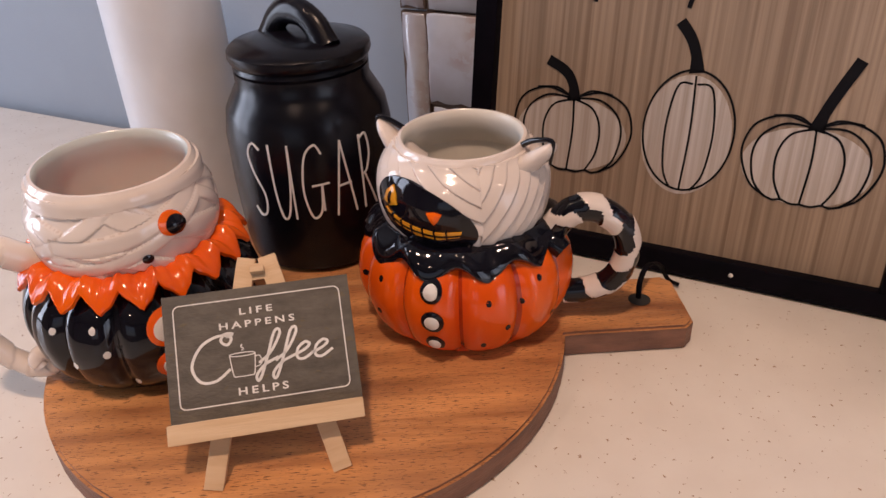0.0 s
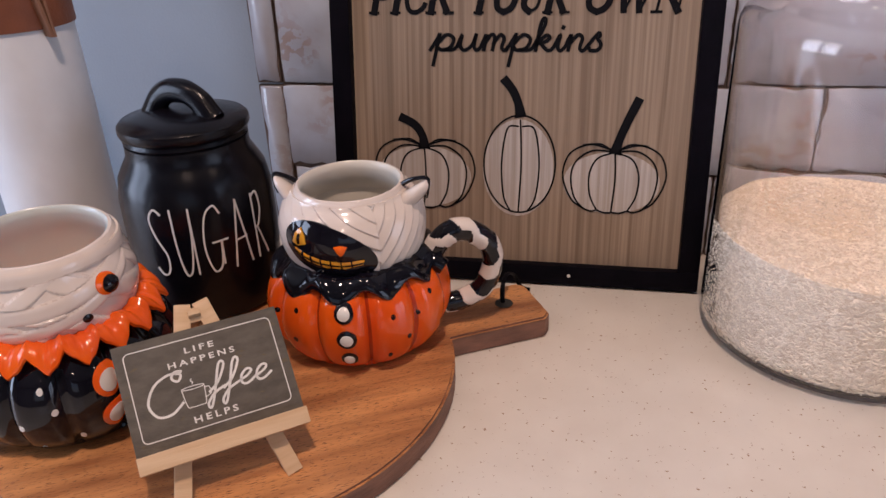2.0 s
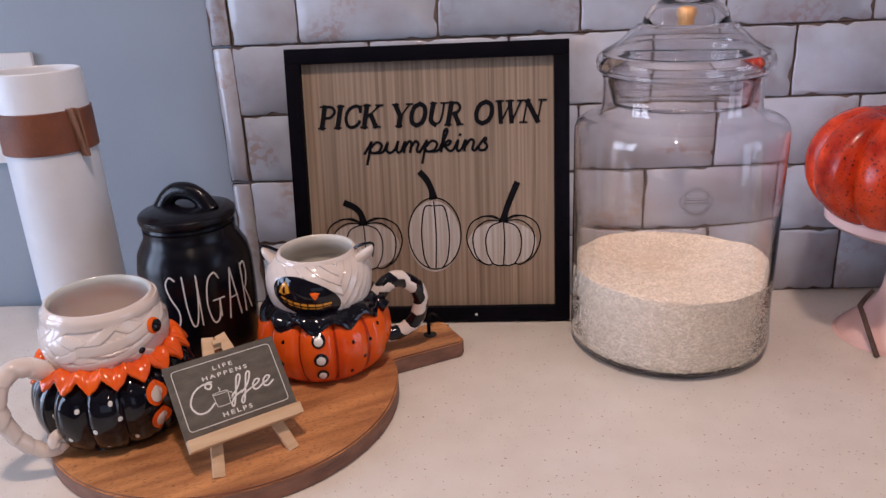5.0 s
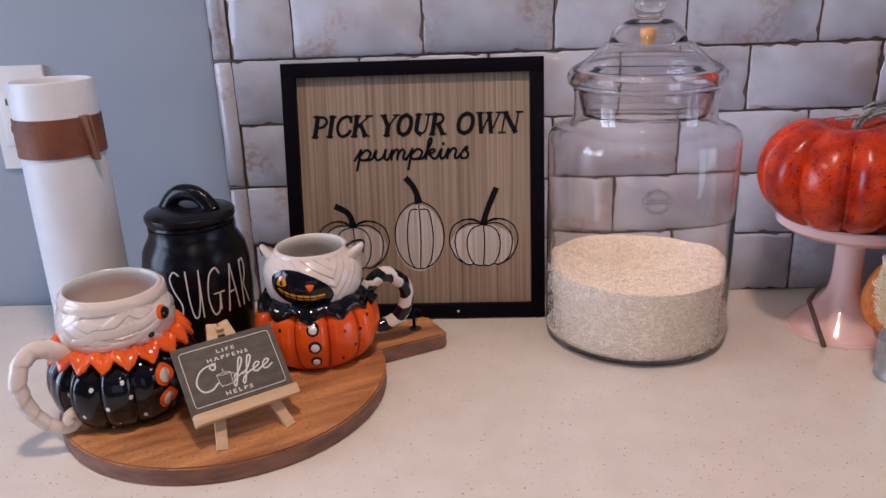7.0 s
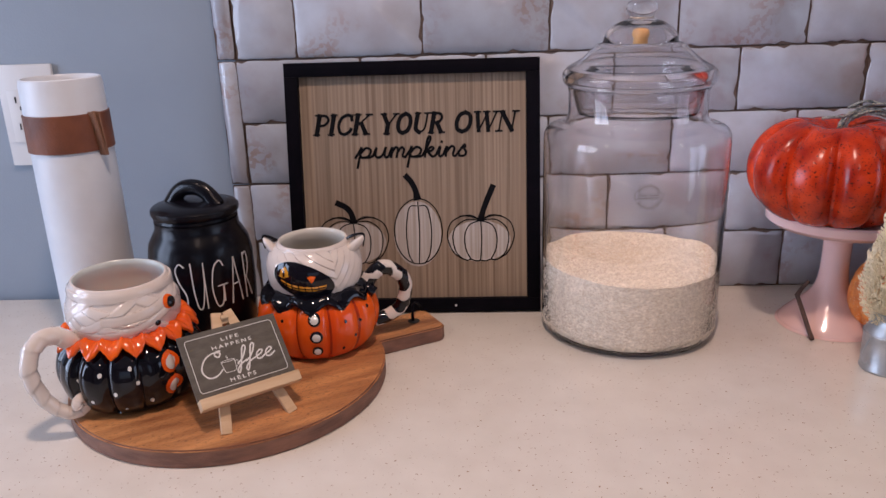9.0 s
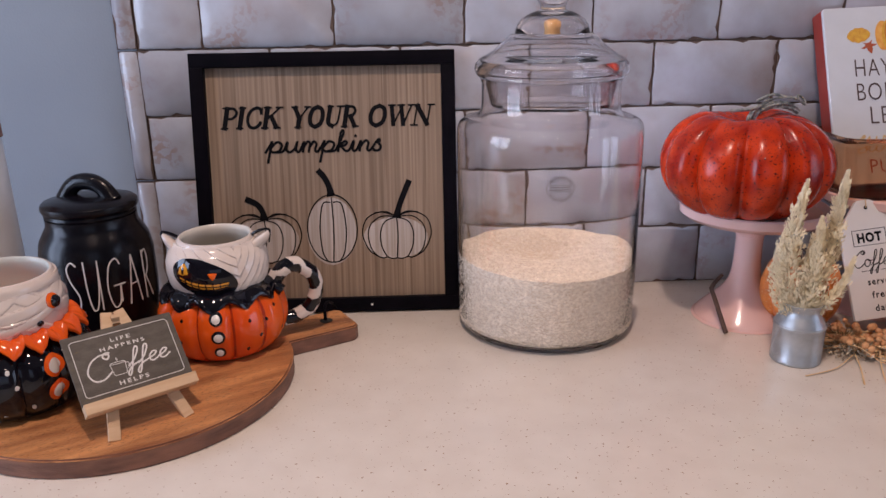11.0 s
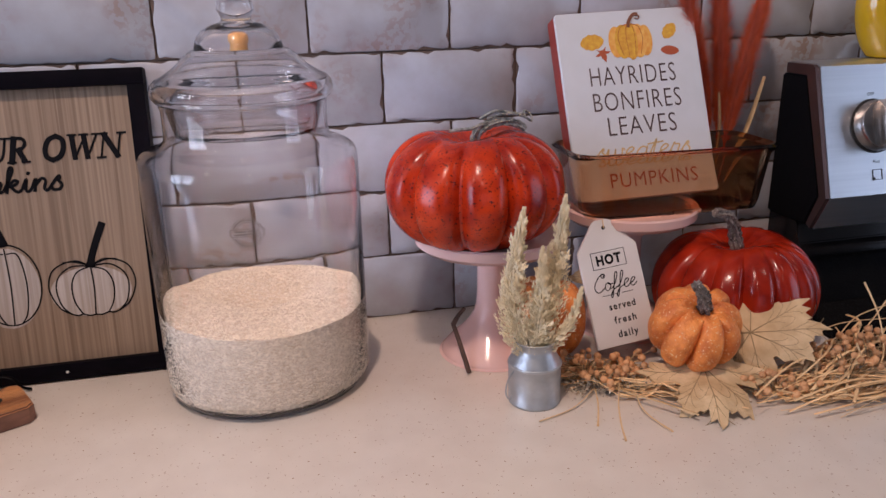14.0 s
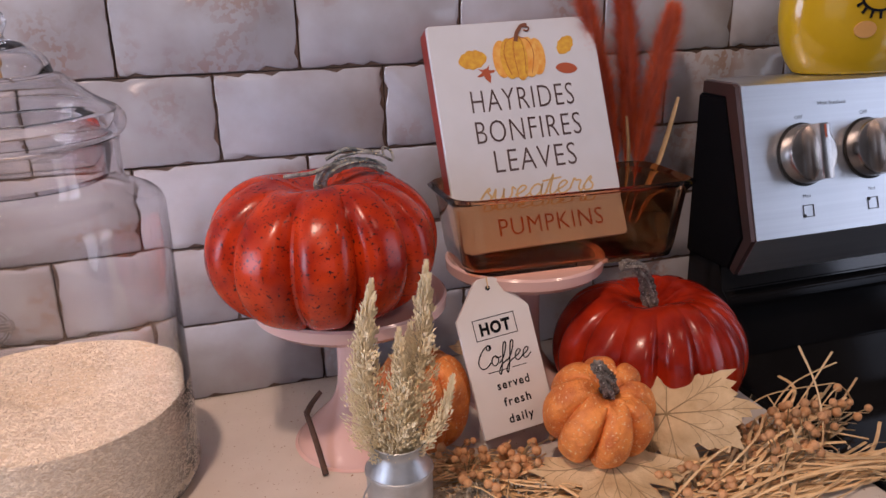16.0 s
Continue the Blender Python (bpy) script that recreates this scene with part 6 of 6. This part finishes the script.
    for v in balls.verts:
        v.co.z *= 1.08 if v.co.z > 0 else 0.95
    ball = bpy.data.meshes.new("berry")
    for f in balls.faces:
        f.smooth = True
    balls.to_mesh(ball)
    balls.free()
    ball.materials.append(M_BERRY)
    sprays("berry", [(0.648, -0.205), (0.658, -0.222), (0.672, -0.200), (0.690, -0.214), (0.712, -0.208), (0.70, -0.23), (0.662, -0.235)], 13, 0.011, 0.028)
    sprays("berry", [(0.805, -0.268), (0.822, -0.285), (0.845, -0.296), (0.812, -0.295)], 9, 0.010, 0.022)
    sprays("berry", [(0.895, -0.262), (0.915, -0.272), (0.935, -0.260), (0.955, -0.280), (0.905, -0.288), (0.93, -0.29), (0.885, -0.275), (0.965, -0.265)], 13, 0.014, 0.046)
    seeds = bmesh.new()
    for cx, cy, n in ((0.652, -0.232, 130), (0.678, -0.240, 130), (0.70, -0.238, 110), (0.915, -0.305, 140), (0.945, -0.298, 140), (0.885, -0.300, 90)):
        for _ in range(n):
            p = Vector((cx + rnd.gauss(0, 0.010), cy + rnd.gauss(0, 0.007), rnd.uniform(0.002, 0.016)))
            u = Vector((rnd.gauss(0, 1), rnd.gauss(0, 1), rnd.gauss(0, 1))).normalized() * rnd.uniform(0.0012, 0.0028)
            v = u.orthogonal().normalized() * 0.0009
            w = u.cross(v).normalized() * 0.0009
            e = [seeds.verts.new(q) for q in (p - u, p + v, p + w, p - v - w, p + u)]
            for x, y in ((1, 2), (2, 3), (3, 1)):
                seeds.faces.new((e[0], e[x], e[y]))
                seeds.faces.new((e[4], e[y], e[x]))
    tagged(part("seed_heads", seeds, M_SEED, t, sharp=80), "grey dried seed heads", kind="stuff")


garland()

# ---- range ----
M_STEEL = mat("brushed_steel", (0.72, 0.74, 0.77), (0.66, 0.68, 0.71), 0.38, 1.0, scale=30, stretch=(0.15, 4, 8), bump=0.05, bscale=200)
M_KNOB = mat("satin_knob_metal", (0.46, 0.43, 0.41), (0.40, 0.37, 0.35), 0.25, 1.0, scale=40)
M_ENAMEL = mat("black_enamel", (0.008, 0.008, 0.009), (0.012, 0.012, 0.013), 0.10, scale=10)
M_ENDCAP = mat("dark_bronze_cap", (0.17, 0.105, 0.095), None, 0.3, 0.8, scale=30)
M_BLACKSIDE = mat("black_side_paint", (0.004, 0.004, 0.005), None, 0.5, scale=30, spec=0.1)


def prism(profile, x0, x1, bevel=0.0):
    """A form with one (y, z) outline from x0 to x1."""
    bm = bmesh.new()
    A, B = ([bm.verts.new((x, y, z)) for y, z in profile] for x in (x0, x1))
    n = len(profile)
    for k in range(n):
        bm.faces.new((A[k], A[(k + 1) % n], B[(k + 1) % n], B[k]))
    bm.faces.new(A)
    bm.faces.new(B)
    if bevel:
        bmesh.ops.bevel(bm, geom=bm.edges[:], offset=bevel, segments=2, affect="EDGES")
    return bm


def cooker():
    t = thing("kitchen_range", "black kitchen range with a slanted steel control panel", "stove", pose(0.962, 0, 0))
    W = 0.756
    part("body", box((W, 0.62, 0.895), (W / 2, -0.335, -0.4565), 0.004), M_BLACKSIDE, t)
    part("cooktop", box((W, 0.62, 0.010), (W / 2, -0.350, -0.004), 0.003), M_ENAMEL, t, "glossy black glass cooktop")
    part("oven_door", box((W - 0.02, 0.03, 0.55), (W / 2, -0.662, -0.40), 0.004), M_ENAMEL, t)
    part("riser", prism([(-0.070, 0.001), (-0.122, 0.001), (-0.126, 0.060), (-0.139, 0.072), (-0.139, 0.080), (-0.127, 0.084), (-0.121, 0.112), (-0.070, 0.112)], 0.004, W - 0.004, 0.0015), M_ENAMEL, t)
    part("back_housing", prism([(-0.070, 0.112), (-0.138, 0.112), (-0.1545, 0.1490), (-0.111, 0.2775), (-0.070, 0.2775)], 0.0, W, 0.002), M_BLACKSIDE, t)
    panel = part("control_panel", prism([(-0.139, 0.1125), (-0.1475, 0.1085), (-0.1670, 0.1490), (-0.1235, 0.2880), (-0.1185, 0.2905), (-0.072, 0.2905), (-0.072, 0.2780), (-0.1115, 0.2780), (-0.1550, 0.1490)], 0.006, W - 0.006), M_STEEL, t, "brushed steel control panel")
    part("end_trim", prism([(-0.140, 0.1135), (-0.1465, 0.1095), (-0.1660, 0.1490), (-0.1225, 0.2870), (-0.1185, 0.2895), (-0.076, 0.2895), (-0.076, 0.2785), (-0.1110, 0.2780), (-0.1550, 0.1490)], 0.0005, 0.0058), M_ENDCAP, t)
    face = Matrix.Translation((0, -0.1454, 0.2185)) @ pose(0, 0, 0, -17.4, 0, 0)

    def on(u, v, lift):
        return face @ Vector((u, -0.0002 - lift * 0.5, v))
    for k in range(4):
        u = 0.0690 + 0.0790 * k + (0.26 if k > 1 else 0)
        knob = part("knob", lathe([(0.0001, 0.0), (0.0285, 0.0), (0.0290, 0.002), (0.0275, 0.013), (0.0265, 0.015), (0.0245, 0.0158), (0.0001, 0.0158)], 48), M_KNOB, t, "round satin metal knob")
        knob.matrix_local = face @ Matrix.Translation((u, 0, 0.004)) @ pose(0, 0, 0, 90, 0, 0)
        grip = part("grip", box((0.0125, 0.052, 0.016), (0, 0, 0.0225), 0.0022), M_KNOB, knob)
        part("pointer", box((0.0015, 0.012, 0.0006), (0.0, 0.018, 0.0308)), M_RUSTINK, knob)
        part("knob_shadow_ring", lathe([(0.0285, 0.0004), (0.0305, 0.0004), (0.0305, 0.001), (0.0285, 0.001), (0.0285, 0.0004)], 40), M_DARK, knob)
        part("word", letters("OFF", on, 0.0095, 0.038, u - 0.006, 0.0035), M_DARK, panel)
        part("word", letters("Med", on, 0.0085, -0.0375, u - 0.005, 0.0032), M_DARK, panel)
        part("burner_mark", stroke([[(u - 0.006, -0.045), (u + 0.006, -0.045)], [(u + 0.006, -0.045), (u + 0.006, -0.056)], [(u + 0.006, -0.056), (u - 0.006, -0.056)], [(u - 0.006, -0.056), (u - 0.006, -0.045)]], 0.0007, on), M_DARK, panel)
        part("burner_dot", patch(oval(u - 0.005, -0.055 if k % 2 == 0 else -0.046, 0.0018, 0.0018, 12), on, 0.0008), M_DARK, panel)
    part("word", letters("Hot Surface", on, 0.034, 0.050, 0.092, 0.0035), M_DARK, panel)


cooker()


def yellow_jar():
    M_SUN = mat("yellow_gloss_glaze", (0.62, 0.40, 0.012), (0.54, 0.33, 0.010), 0.14, scale=12, coat=0.4)
    M_BLUSH = mat("pink_blush", (0.76, 0.40, 0.13), None, 0.2, scale=20)
    t = thing("yellow_jar", "yellow glazed round jar with closed lashed eyes", "jar", pose(1.1365, -0.0845, 0.2906))
    prof = [(0.0001, 0.0), (0.060, 0.0), (0.074, 0.006), (0.086, 0.026), (0.0925, 0.055), (0.090, 0.085), (0.078, 0.115), (0.058, 0.136), (0.03, 0.147), (0.0001, 0.149)]
    squash = 0.5
    bm = lathe(prof, 72, per=4)
    for v in bm.verts:
        v.co.y *= squash
    part("jar", bm, M_SUN, t)

    def on(u, v, lift):
        a = -math.pi / 2 + u / 0.09
        r = profile_r(prof[1:], v) + 0.0008
        return (r * math.cos(a), r * squash * math.sin(a) - lift - 0.0008, v)
    for c in (-0.022, 0.046):
        lid = [(c + 0.019 * math.cos(radians(a)), 0.0735 + 0.012 * math.sin(radians(a))) for a in range(190, 351, 20)]
        part("closed_eye", stroke([lid] + [[(c + 0.0195 * math.cos(radians(a)), 0.0735 + 0.0125 * math.sin(radians(a))), (c + 0.025 * math.cos(radians(a)), 0.0725 + 0.018 * math.sin(radians(a)))] for a in (200, 225, 250, 275, 300, 325, 345)], 0.0022, on), M_INK, t, "painted black lashed eye")
        part("cheek", patch(oval(c + math.copysign(0.012, c), 0.044, 0.012, 0.008), on, 0.0004), M_BLUSH, t)


yellow_jar()

# ---- lamps of the room ----
for x, y, _ in CEILING_SPOTS:
    d = thing("downlight", "round white recessed ceiling downlight", "lamp", pose(x, y, 1.5), "ceiling downlights")
    part("trim_ring", lathe([(0.058, -0.001), (0.075, -0.001), (0.074, -0.008), (0.060, -0.010), (0.058, -0.001)], 40), M_PLASTIC, d)


lay_tiles()
